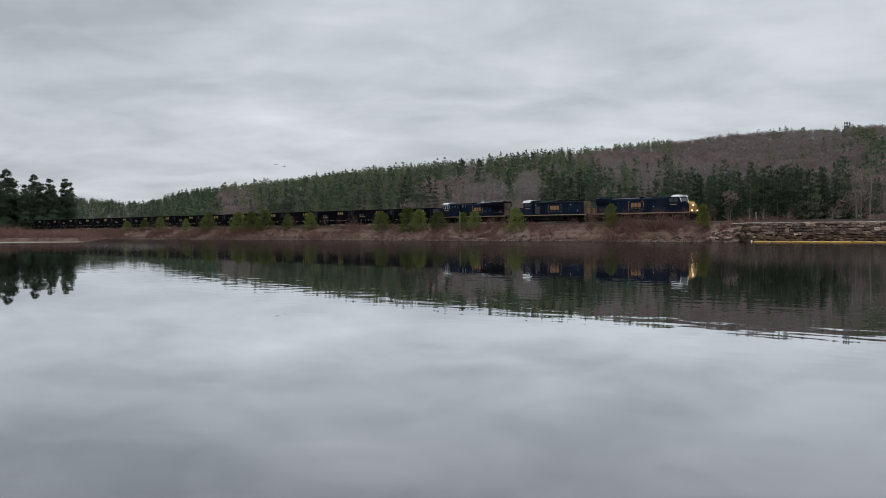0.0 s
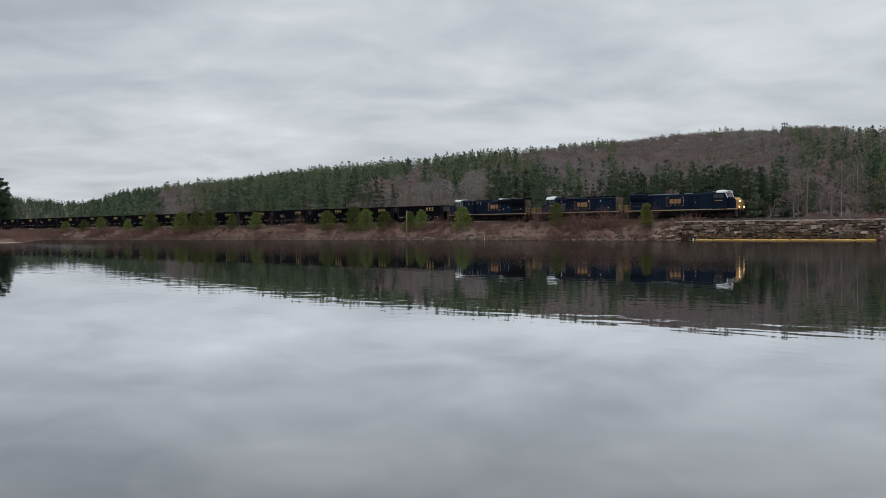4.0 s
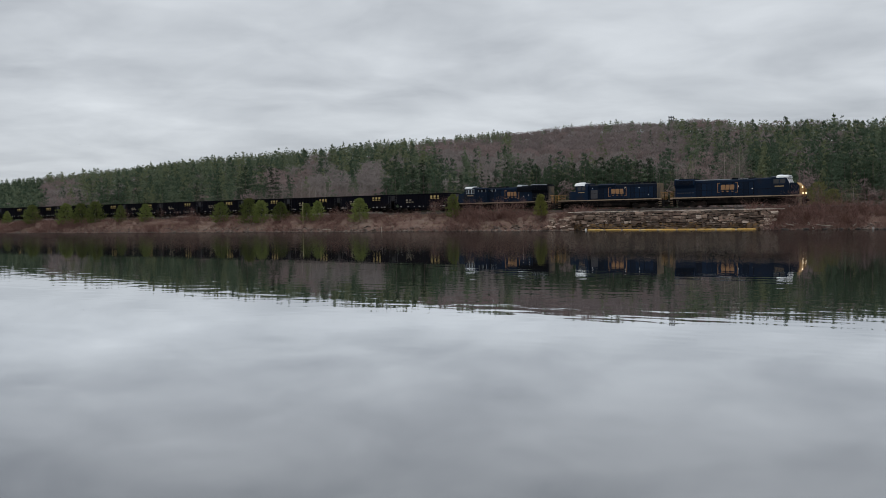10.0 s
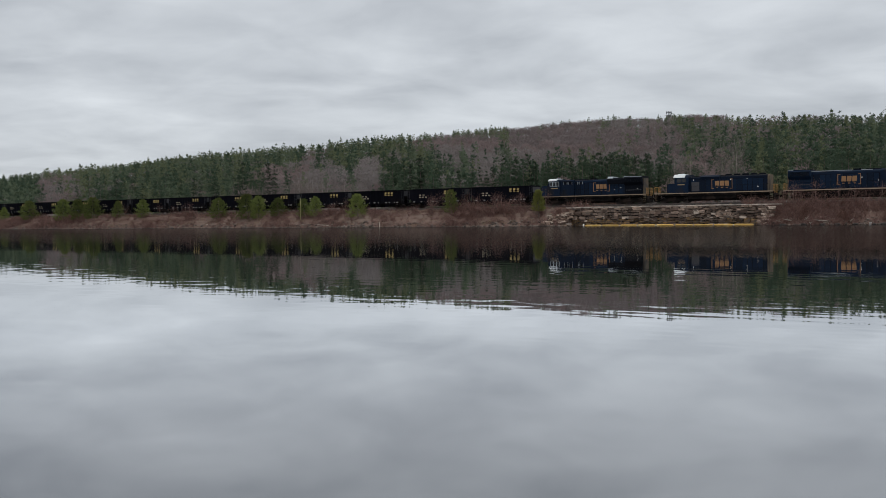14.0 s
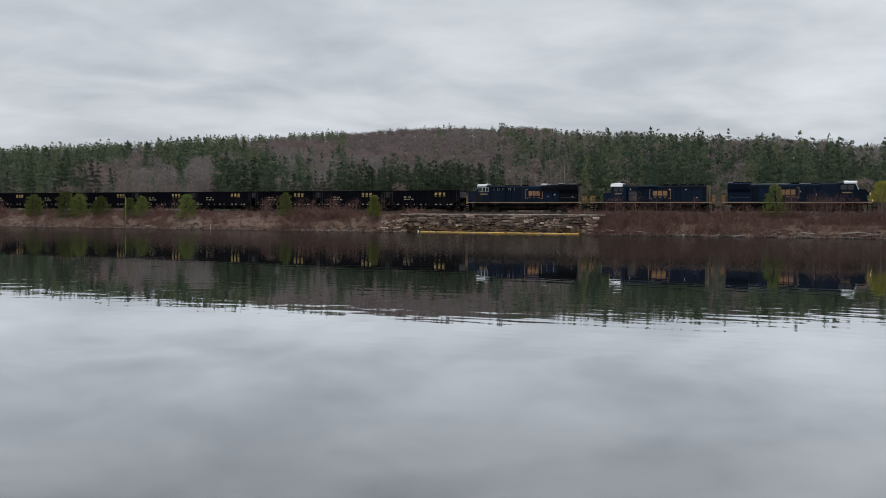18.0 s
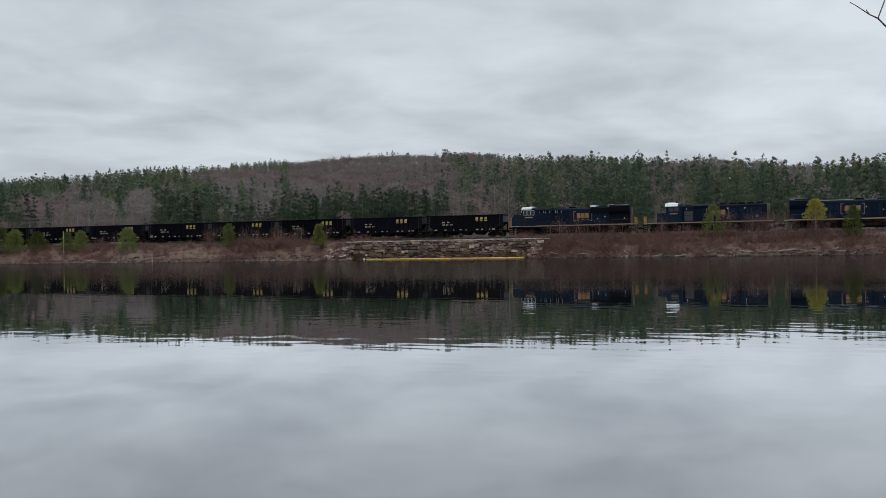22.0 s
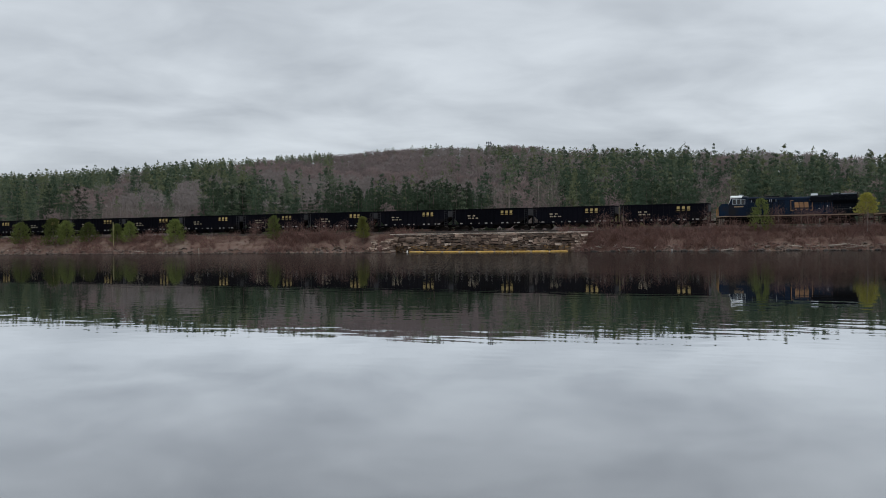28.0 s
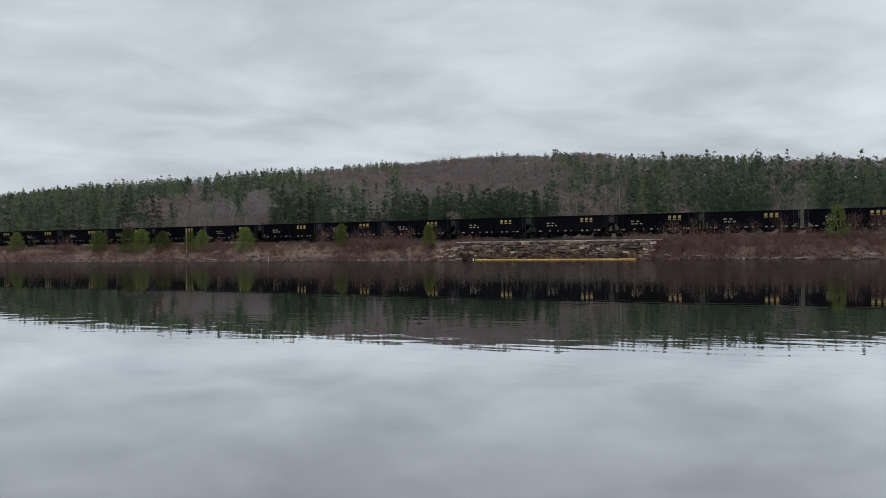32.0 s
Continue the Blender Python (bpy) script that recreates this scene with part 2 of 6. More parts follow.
M_BOOMEND = material("white_float_end", (0.7, 0.68, 0.62), 0.5, var=0.1)
M_TWIG = material("bare_brush_twigs", (0.180, 0.106, 0.090), 0.95, var=0.75, scale=1.6, second=(0.105, 0.058, 0.046), amount=0.45, per="island", spec=0.1)
M_GRASS = material("dry_straw_grass", (0.255, 0.185, 0.130), 0.95, var=0.4, per="island", spec=0.1)
M_BARK = material("grey_bark", (0.13, 0.105, 0.09), 0.95, var=0.35, scale=3)
M_PALEBARK = material("pale_sapling_bark", (0.25, 0.215, 0.19), 0.9, var=0.3, scale=3)
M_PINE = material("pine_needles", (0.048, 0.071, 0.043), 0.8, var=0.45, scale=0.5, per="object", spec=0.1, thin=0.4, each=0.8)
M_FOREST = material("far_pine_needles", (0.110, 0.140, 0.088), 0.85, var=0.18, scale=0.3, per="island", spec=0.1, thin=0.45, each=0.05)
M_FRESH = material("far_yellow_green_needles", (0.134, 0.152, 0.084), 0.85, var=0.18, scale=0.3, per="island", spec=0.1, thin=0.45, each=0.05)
# dark needles, also used to paint deeper shade into the nearer woods
M_DEEP = material("dark_shade_needles", (0.066, 0.096, 0.062), 0.85, var=0.18, scale=0.3, per="island", spec=0.1, thin=0.45, each=0.05)
M_YOUNG = material("young_pine_needles", (0.130, 0.155, 0.046), 0.8, var=0.5, per="object", spec=0.1, thin=0.4, each=0.8)
M_LIME = material("yellowish_pine_needles", (0.165, 0.172, 0.05), 0.8, var=0.4, per="island", spec=0.1, thin=0.4, each=0.4)
M_WILLOW = material("budding_willow_leaves", (0.33, 0.31, 0.07), 0.8, var=0.4, per="island", spec=0.15, thin=0.4)
M_BUDDING = material("greenish_bush_buds", (0.15, 0.15, 0.062), 0.85, var=0.4, per="island", spec=0.1, thin=0.4)
M_HARD = material("bare_hardwood_twigs", (0.178, 0.147, 0.142), 0.95, var=0.14, scale=0.2, per="island", spec=0.1, each=0.06, thin=0.5)
M_ROSY = material("reddish_budding_twigs", (0.202, 0.155, 0.148), 0.95, var=0.14, scale=0.2, per="island", spec=0.1, each=0.06, thin=0.5)
M_ASH = material("grey_hardwood_twigs", (0.200, 0.176, 0.167), 0.95, var=0.14, scale=0.2, per="island", spec=0.1, each=0.06, thin=0.5)
M_NAVY = material("navy_locomotive_paint", (0.0034, 0.0118, 0.0295), 0.5, var=0.5, scale=1.2, second=(0.012, 0.012, 0.015), amount=0.25, spec=0.12)
M_HOOD = material("dusty_dark_blue_roof", (0.004, 0.0055, 0.009), 0.6, var=0.3, spec=0.07)
M_GOLD = material("faded_gold_paint", (0.285, 0.15, 0.062), 0.6, var=0.2)
M_FADED = material("worn_gold_lettering", (0.26, 0.18, 0.09), 0.65, var=0.2)
M_YELLOW = material("locomotive_yellow_paint", (0.36, 0.20, 0.055), 0.6, var=0.2)
M_TAN = material("dusty_yellow_rail", (0.30, 0.225, 0.155), 0.65, var=0.3, scale=2, spec=0.3)
M_END = material("grimy_yellow_end", (0.105, 0.075, 0.042), 0.7, var=0.4, scale=1.5, second=(0.03, 0.025, 0.022), amount=0.5)
M_WHITE = material("white_roof_paint", (0.66, 0.68, 0.68), 0.5, var=0.15)
M_GREYP = material("galvanised_roof_panel", (0.30, 0.33, 0.35), 0.5, 0.2, var=0.2)
M_GLASS = material("dark_cab_glass", (0.01, 0.012, 0.014), 0.08, var=0.05)
M_UNDER = material("grimy_undercarriage", (0.0055, 0.0047, 0.0043), 0.85, var=0.5, scale=2, second=(0.024, 0.017, 0.014), amount=0.4, spec=0.1)
M_WHEEL = material("worn_wheel_steel", (0.06, 0.05, 0.045), 0.6, 0.5, var=0.2)
M_HOPPER = material("faded_black_hopper_paint", (0.0042, 0.0045, 0.0075), 0.7, var=0.45, scale=0.7, second=(0.010, 0.008, 0.008), amount=0.25, spec=0.04)
M_MARKY = material("yellow_stencil_paint", (0.43, 0.315, 0.11), 0.6, var=0.25)
M_STENCIL = material("faded_pale_stencil_paint", (0.40, 0.335, 0.235), 0.65, var=0.3)
M_MARKW = material("white_stencil_paint", (0.29, 0.275, 0.26), 0.6, var=0.3)
M_SAND = material("pale_sand", (0.55, 0.50, 0.43), 0.95, var=0.15, scale=2)
# near-black colour for the shade of hollows under the bank
M_HOLLOW = material("dark_hollow_shade", (0.022, 0.0165, 0.0135), 0.7, var=0.5, scale=3, bump=0.03)
M_DRIFT = material("bleached_driftwood", (0.36, 0.31, 0.26), 0.9, var=0.3)
M_POST = material("yellow_marker_paint", (0.30, 0.27, 0.12), 0.7, var=0.2)
M_TOWER = material("grey_tower_steel", (0.16, 0.17, 0.18), 0.6, 0.4, var=0.1)
M_BIRD = material("dark_bird_feathers", (0.03, 0.03, 0.03), 0.8, var=0.1)
M_BUD = material("reddish_tree_buds", (0.04, 0.022, 0.022), 0.8, var=0.3)
M_LAMP = glow("locomotive_lamp", (1.0, 0.72, 0.38), 2.5)
M_SPOT = glow("small_marker_lamp", (1.0, 0.97, 0.9), 0.7)


# ---- mesh tools ----
class Geo:
    def __init__(self):
        self.v, self.f = [], []

    def add(self, verts, faces):
        k = len(self.v)
        self.v += [tuple(p) for p in verts]
        self.f += [tuple(i + k for i in f) for f in faces]
        return self

    def box(self, x0, x1, y0, y1, z0, z1):
        return self.add([(x, y, z) for x in (x0, x1) for y in (y0, y1) for z in (z0, z1)],
                        [(0, 1, 3, 2), (4, 6, 7, 5), (0, 4, 5, 1), (2, 3, 7, 6), (0, 2, 6, 4), (1, 5, 7, 3)])

    def prism(self, axis, prof, a, b):
        """prof: counter-clockwise points; axis x: (y, z); axis y: (x, z)."""
        k = len(prof)
        pts = [(c, p, q) if axis == "x" else (p, c, q) for c in (a, b) for p, q in prof]
        faces = [tuple(range(k)), tuple(range(2 * k - 1, k - 1, -1))]
        faces += [(i, i + k, (i + 1) % k + k, (i + 1) % k) for i in range(k)]
        return self.add(pts, faces)

    def rod(self, p, q, r0, r1=None, n=6):
        p, q = Vector(p), Vector(q)
        r1 = r0 if r1 is None else r1
        w = (q - p).normalized()
        u = w.orthogonal().normalized()
        v = w.cross(u)
        ring = [(math.cos(2 * math.pi * i / n), math.sin(2 * math.pi * i / n)) for i in range(n)]
        pts = [p + (u * c + v * s) * r0 for c, s in ring] + [q + (u * c + v * s) * r1 for c, s in ring]
        faces = [(i, (i + 1) % n, (i + 1) % n + n, i + n) for i in range(n)] + [tuple(range(n - 1, -1, -1)), tuple(range(n, 2 * n))]
        return self.add(pts, faces)

    def mesh(self, name):
        me = bpy.data.meshes.new(name)
        me.from_pydata(self.v, [], self.f)
        bm = bmesh.new()
        bm.from_mesh(me)
        bmesh.ops.recalc_face_normals(bm, faces=bm.faces)
        bm.to_mesh(me)
        bm.free()
        return me


def part(name, geo, mat, parent=None, label="", at=None):
    me = geo.mesh(name) if isinstance(geo, Geo) else geo
    if mat and not me.materials:
        me.materials.append(mat)
    ob = new(name, me)
    ob.parent = parent
    if at:
        ob.matrix_basis = at
    if label:
        tagged(ob, label)
    return ob


def tri_mesh(name, V, F, mats, idx=None):
    """A mesh from arrays of points (with normals beside them, or not) and triangles."""
    V, F = np.asarray(V, np.float32), np.asarray(F, np.int32)
    me = bpy.data.meshes.new(name)
    me.vertices.add(len(V))
    me.vertices.foreach_set("co", np.ascontiguousarray(V[:, :3]).ravel())
    me.loops.add(3 * len(F))
    me.loops.foreach_set("vertex_index", F.ravel())
    me.polygons.add(len(F))
    me.polygons.foreach_set("loop_start", np.arange(0, 3 * len(F), 3, dtype=np.int32))
    for m in mats:
        me.materials.append(m)
    if idx is not None:
        me.polygons.foreach_set("material_index", np.asarray(idx, np.int32))
    me.update(calc_edges=True)
    me.validate()
    if V.shape[1] == 6:
        # rounded normals of soft foliage
        me.attributes.new("custom_normal", "FLOAT_VECTOR", "POINT").data.foreach_set("vector", np.ascontiguousarray(V[:, 3:]).ravel())
    return me


# ---- the lie of the land ----
WALL = (-70.8, -38.3)            # the stone wall's ends along the track
# skyline over the horizon: azimuth in degrees, slope of the tree tops
SKY_AZ = np.array([-40, -26, -21.8, -18.4, -15.8, -12.3, -8.9, -4.8, 0.6, 7.2, 14.5, 18.0, 21.0, 27.2, 36, 40, 44, 46, 50, 70.0])
SKY_EL = np.array([60, 62, 60, 53, 75, 84, 99, 116, 129, 149, 159, 168, 172, 165, 160, 155, 142, 134, 136, 120]) / 1606


def crest_distance(az):
    return np.interp(az, [-40, -21, -16.5, -12, -5, 4, 8, 13, 26, 31, 46, 70], [1700, 1600, 1250, 950, 800, 740, 780, 900, 860, 560, 500, 500])


def hill_foot(az):
    """Distance at which the hill begins to rise."""
    c = np.cos(np.radians(np.clip(AZ - az, -75, 75)))
    d0 = np.minimum(OFF / np.maximum(c, 0.2) + 45, crest_distance(az) - 250)
    far = np.clip((-16 - az) / 3, 0, 1)
    return d0 * (1 - far) + (crest_distance(az) - 500) * far


def hill_z(x, y):
    az, d = np.degrees(np.arctan2(x, y)), np.hypot(x, y)
    dr = crest_distance(az)
    zr = 1.6 + dr * np.interp(az, SKY_AZ, SKY_EL) - np.interp(az, [-17, -12, -9, 9, 13, 27, 30], [7.5, 9.5, 11.5, 11.5, 9.5, 9.5, 12.5])
    d0 = hill_foot(az)
    k = np.clip((d - d0) / (dr - d0), 0, 1)
    far = np.clip((d - dr) / 900, 0, 1)
    return 2.0 + (zr - 2.0) * k ** 1.15 * (1 - 0.55 * far)


def ground_z(s, n):
    """Height of the ground at s, n (arrays)."""
    x, y = xy_of(s, n)
    bank = np.interp(n, [-13, -10.2, -9.0, -5.4, -4.2, 4.0, 7.0, 12.0], [-2.2, -0.6, 0.35, 2.7, 3.15, 3.15, 2.3, 2.0])
    wall = np.interp(n, [-6.65, -6.6], [-2.2, 3.15])
    mid = (s > WALL[0]) & (s < WALL[1]) & (n < -4)
    z = np.where(mid, np.minimum(wall, 3.15), bank)
    # the wooded point at the far end of the water
    edge = np.where(n > -65, -187 - 2.0 * (n + 65), -187 + 0.4 * (n + 65))
    point = np.clip((edge - s) / 6, 0, 1) * 3.2 - 2.2
    z = np.where(n < -9, np.maximum(z, np.minimum(point, 0.9)), z)
    # the near shore and the side shores
    near = np.interp(n, [-151, -147.2, -146.0, -143], [0.35, 0.12, -0.5, -2.2])
    side = np.clip((s - 150) / 30, 0, 1) * 3.4 - 2.2
    z = np.where(n < -9, np.maximum(z, np.maximum(near, side)), z)
    z = np.where(n < -151, 0.35 + np.clip((-151 - n) / 300, 0, 1) * 14, z)
    return np.where(n > 10, np.maximum(z, hill_z(x, y)), z)


def build_ground():
    ss = np.concatenate([[-4200, -3000, -2200], np.arange(-1800, -430, 70.0), np.arange(-430, 91, 6.0), [100, 115, 130, 145, 160, 180, 220, 300, 420, 600, 900, 1300, 1900, 2800],
                         [WALL[0] - 0.6, WALL[0], WALL[1], WALL[1] + 0.6]])
    nn = np.concatenate([[-1600, -900, -500, -300, -200, -170, -155, -151, -149, -147.2, -146, -144, -143], np.arange(-138, -14, 7.0), [-13, -12, -11, -10.2, -9.6, -9, -8.4, -7.8, -7.2, -6.65, -6.6, -6, -5.4, -4.8, -4.2, -2, 0, 2, 4, 5.5, 7, 9, 12],
                         np.arange(18, 120, 8.0), np.arange(120, 900, 22.0), [950, 1050, 1200, 1400, 1700, 2100, 2700, 3400, 4300]])
    ss, nn = np.unique(ss), np.unique(nn)
    S, N = np.meshgrid(ss, nn, indexing="ij")
    Z = ground_z(S, N)
    rg = np.random.default_rng(3)
    rough = np.where((N > -9) & (N < -4.5), 0.12, np.where((N > 8), 0.3, 0.0)) * rg.normal(size=Z.shape)
    Z = Z + rough
    V = np.stack([S, N, Z], -1).reshape(-1, 3)
    a, b = len(ss), len(nn)
    i, j = np.meshgrid(np.arange(a - 1), np.arange(b - 1), indexing="ij")
    q = (i * b + j).ravel()
    F = np.concatenate([np.stack([q, q + b, q + b + 1], -1), np.stack([q, q + b + 1, q + 1], -1)])
    ob = new("ground", tri_mesh("ground", V, F, [M_GROUND, M_LITTER], (V[F[:, 0], 1] > 11).astype(int)))
    ob.matrix_world = T0
    tagged(ob, "brown leaf-littered soil of the shore, embankment and hill", "ground", kind="structure")


build_ground()

wg = Geo().add([(-900, -175, 0), (420, -175, 0), (420, -6.7, 0), (-900, -6.7, 0)], [(0, 1, 2, 3)])
water = part("water", wg, M_WATER)
water.matrix_world = T0
tagged(water, "calm grey reservoir water mirroring sky and hill", "water", kind="structure")


# ---- track ----
def build_track():
    bed = Geo().prism("x", [(-3.0, 3.0), (3.0, 3.0), (1.9, 3.46), (-1.9, 3.46)], -700, 300)
    ob = part("track_bed", bed, M_BALLAST)
    ob.matrix_world = T0
    tagged(ob, "crushed stone ballast bed on the embankment", "track bed", kind="structure")
    for y in (-0.75, 0.75):
        rail = Geo().prism("x", [(y - 0.07, 3.5), (y + 0.07, 3.5), (y + 0.02, 3.53), (y + 0.036, 3.61), (y + 0.036, 3.65), (y - 0.036, 3.65), (y - 0.036, 3.61), (y - 0.02, 3.53)], -700, 300)
        r = part("rail", rail, M_STEEL)
        r.matrix_world = T0
        tagged(r, "worn steel rail on wooden ties", "rail", "running rails", "structure")
    tie = Geo().box(-0.11, 0.11, -1.3, 1.3, 3.38, 3.5).mesh("tie")
    tie.materials.append(M_TIE)
    ties = Geo()
    for k in range(-700, 130):
        s = k * 0.55
        if -100 <= s < 60:
            o = part("tie", tie, None, ob)
            o.matrix_basis = Matrix.Translation((s, 0, 0))
        else:
            ties.box(s - 0.11, s + 0.11, -1.3, 1.3, 3.38, 3.5)
    tagged(part("far_ties", ties, M_TIE, ob), kind="stuff")


build_track()


# ---- plants ----
def join(pieces):
    V, F, k = [], [], 0
    for p, f in pieces:
        V.append(p)
        F.append(f + k)
        k += len(p)
    return np.concatenate(V), np.concatenate(F)


def tufts_on(rg, centre, axes, half, many, leaf, lift=0.35, slim=0.55, out=None, soft=(0.5, 0.6)):
    """Needle tufts over a flattened puff: their faces turn outwards, most of them on its upper side."""
    w = rg.normal(size=(many, 3))
    w[:, 2] = np.where(rg.random(many) < 0.72, np.abs(w[:, 2]), w[:, 2])
    w /= np.linalg.norm(w, axis=1)[:, None]
    p = centre + (w * half * rg.uniform(0.6, 1.08, (many, 1))) @ axes
    nrm = (w / half) @ axes
    nrm /= np.linalg.norm(nrm, axis=1)[:, None]
    if out is not None:
        nrm = nrm * 0.45 + out
    nrm += rg.normal(size=(many, 3)) * 0.2
    nrm /= np.linalg.norm(nrm, axis=1)[:, None]
    d = rg.normal(size=(many, 3)) * 0.7 + axes[0] * 0.6 + w @ axes * 0.5
    d[:, 2] += lift
    d -= nrm * (d * nrm).sum(1)[:, None] * 0.75
    d /= np.linalg.norm(d, axis=1)[:, None]
    u = np.cross(nrm, d)
    u /= np.linalg.norm(u, axis=1)[:, None] + 1e-9
    ln = leaf * rg.uniform(0.6, 1.3, (many, 1))
    V = np.stack([p - u * ln * slim * 0.5 - d * ln * 0.4, p + d * ln * 0.6, p + u * ln * slim * 0.5 - d * ln * 0.4], 1).reshape(-1, 3)
    sn = w @ axes * soft[0] + (np.array([0, 0, 1.0]) if out is None else out / (np.linalg.norm(out) + 1e-9)) * soft[1]
    sn /= np.linalg.norm(sn, axis=1)[:, None] + 1e-9
    return np.concatenate([V, np.repeat(sn, 3, axis=0)], 1)


def pine_arrays(rg, h, r, bare, whorls, arms, tufts, leaf, taper=0.75, thick=0.3, whole=0.0, slim=0.28, soft=(0.5, 0.6)):
    """A white pine's crown: whorls of boughs, each a flattened puff of tufts, that shorten to an uneven pointed top."""
    out = []
    z0 = bare * h
    side, lop = rg.uniform(0, 6.28), rg.uniform(0.0, 0.28)
    bow = rg.normal(size=2) * 0.015 * h
    for w in range(whorls):
        f = min(max((w + rg.uniform(-0.3, 0.3)) / (whorls - 0.6), 0), 1)
        reach = r * (1 - f) ** taper * (0.62 + 0.38 * min(1, f / 0.28)) * rg.uniform(0.72, 1.2) + 0.09 * r
        turn = rg.uniform(0, 6.28)
        k = arms if f < 0.7 else max(3, arms - 2)
        for a in range(k):
            if rg.random() < 0.14:
                continue
            th = turn + 6.283 * a / k + rg.uniform(-0.4, 0.4)
            ln = reach * rg.uniform(0.6, 1.2) * (1 + lop * math.cos(th - side))
            rise = rg.uniform(-0.05, 0.22) + 0.5 * f * f
            ax = np.array([math.cos(th) * math.cos(rise), math.sin(th) * math.cos(rise), math.sin(rise)])
            ay = np.array([-math.sin(th), math.cos(th), 0.0])
            axes = np.stack([ax, ay, np.cross(ax, ay)])
            c = np.array([bow[0] * f, bow[1] * f, z0 + (0.97 * h - z0) * f]) + ax * ln * 0.6 + rg.normal(size=3) * 0.015 * h
            half = np.array([0.46 * ln, 0.34 * ln + 0.05 * r, thick * 0.46 * ln + 0.06 * r])
            out.append(tufts_on(rg, c, axes, half, max(4, int(tufts * (0.45 + 0.75 * ln / r))), leaf * r, 0.45, slim, np.array([ax[0], ax[1], 0.35 + 0.9 * f]) * whole, soft))
    top = np.array([bow[0], bow[1], h * 0.965])
    out.append(tufts_on(rg, top, np.eye(3), np.array([0.09 * r, 0.09 * r, 0.035 * h]), max(5, tufts // 2), leaf * r * 0.8, 0.9, slim, None, soft))
    V = np.concatenate(out)
    return V, np.arange(len(V) // 3)[:, None] * 3 + np.array([[0, 1, 2]])


def hazy_tree_arrays(rg, h, r, puffs, twigs, wide=0.1, base=0.3):
    """A leafless hardwood seen far off: stem, limbs and rounded puffs of fine upright twigs. Returns points, triangles and which are wood."""
    stems, out = [], []

    def blade(p, q, width):
        u = np.cross(q - p, rg.normal(size=3))
        u = u / (np.linalg.norm(u) + 1e-9) * width
        face = np.cross(q - p, u)
        face = face / (np.linalg.norm(face) + 1e-9)
        stems.append(np.array([[*(p - u), *face], [*q, *face], [*(p + u), *face]]))

    fork = np.array([rg.normal() * 0.02 * h, rg.normal() * 0.02 * h, 0.5 * h])
    for k in range(2):
        blade(np.array([0, 0, -0.02 * h]), fork * 1.7, 0.011 * h)
    for i in range(puffs):
        th, q = rg.uniform(0, 6.28), math.sqrt(rg.random())
        f = rg.uniform(0, 1)
        c = np.array([math.cos(th) * q * r * 0.72, math.sin(th) * q * r * 0.72, h * (base + (0.86 - base) * f * (1 - 0.35 * q * q))])
        blade(fork * rg.uniform(0.6, 1.1), c, 0.005 * h)
        half = np.array([r, r, 0.3 * h * (1 - base) * 1.4]) * rg.uniform(0.3, 0.5)
        out.append(tufts_on(rg, c, np.eye(3), half, twigs // puffs, 0.24 * r, 1.1, wide, (c - np.array([0, 0, 0.45 * h])) / (0.4 * h) + 1e-6, (0.4, 0.8)))
    V = np.concatenate(stems + out)
    n = len(V) // 3
    return V, np.arange(n)[:, None] * 3 + np.array([[0, 1, 2]]), np.arange(n) < len(stems)


def bush_arrays(rg, h, r, many, length, width, low=0.0, peak=0.45):
    """A soft crown of many short needle sprays that point outwards and up."""
    out = []
    tiers, ph = rg.uniform(24, 36), rg.uniform(0, 6.28)
    for i in range(many):
        f = rg.random() ** 0.9
        k = (1 - f) ** peak * (0.75 + 0.25 * min(1, f / 0.15)) * (1 + 0.16 * math.sin(tiers * f + ph))
        th = rg.uniform(0, 6.28)
        lump = 1 + 0.22 * math.sin(3 * th + 9 * f + ph) + 0.16 * math.sin(5 * th - 17 * f) + 0.1 * rg.normal()
        q = r * k * lump * math.sqrt(rg.uniform(0.25, 1.0))
        p = np.array([math.cos(th) * q, math.sin(th) * q, low * h + (1 - low) * h * f * 0.96])
        d = np.array([math.cos(th) * 0.8, math.sin(th) * 0.8, 0.75]) + rg.normal(size=3) * 0.4
        d = d / np.linalg.norm(d) * length * rg.uniform(0.6, 1.3)
        u = np.cross(d, rg.normal(size=3))
        u = u / (np.linalg.norm(u) + 1e-9) * width
        out.append((np.array([p - u, p + u, p + d]), np.array([(0, 1, 2)])))
    return join(out)


def trunk_geo(h, r, top=0.92):
    g = Geo()
    zs = [0, 0.3 * h, 0.65 * h, top * h]
    rs = [r, r * 0.8, r * 0.45, r * 0.1]
    x = [0, 0.012 * h, -0.008 * h, 0.004 * h]
    for i in range(3):
        g.rod((x[i], 0, zs[i]), (x[i + 1], 0, zs[i + 1]), rs[i], rs[i + 1], 7)
    return g


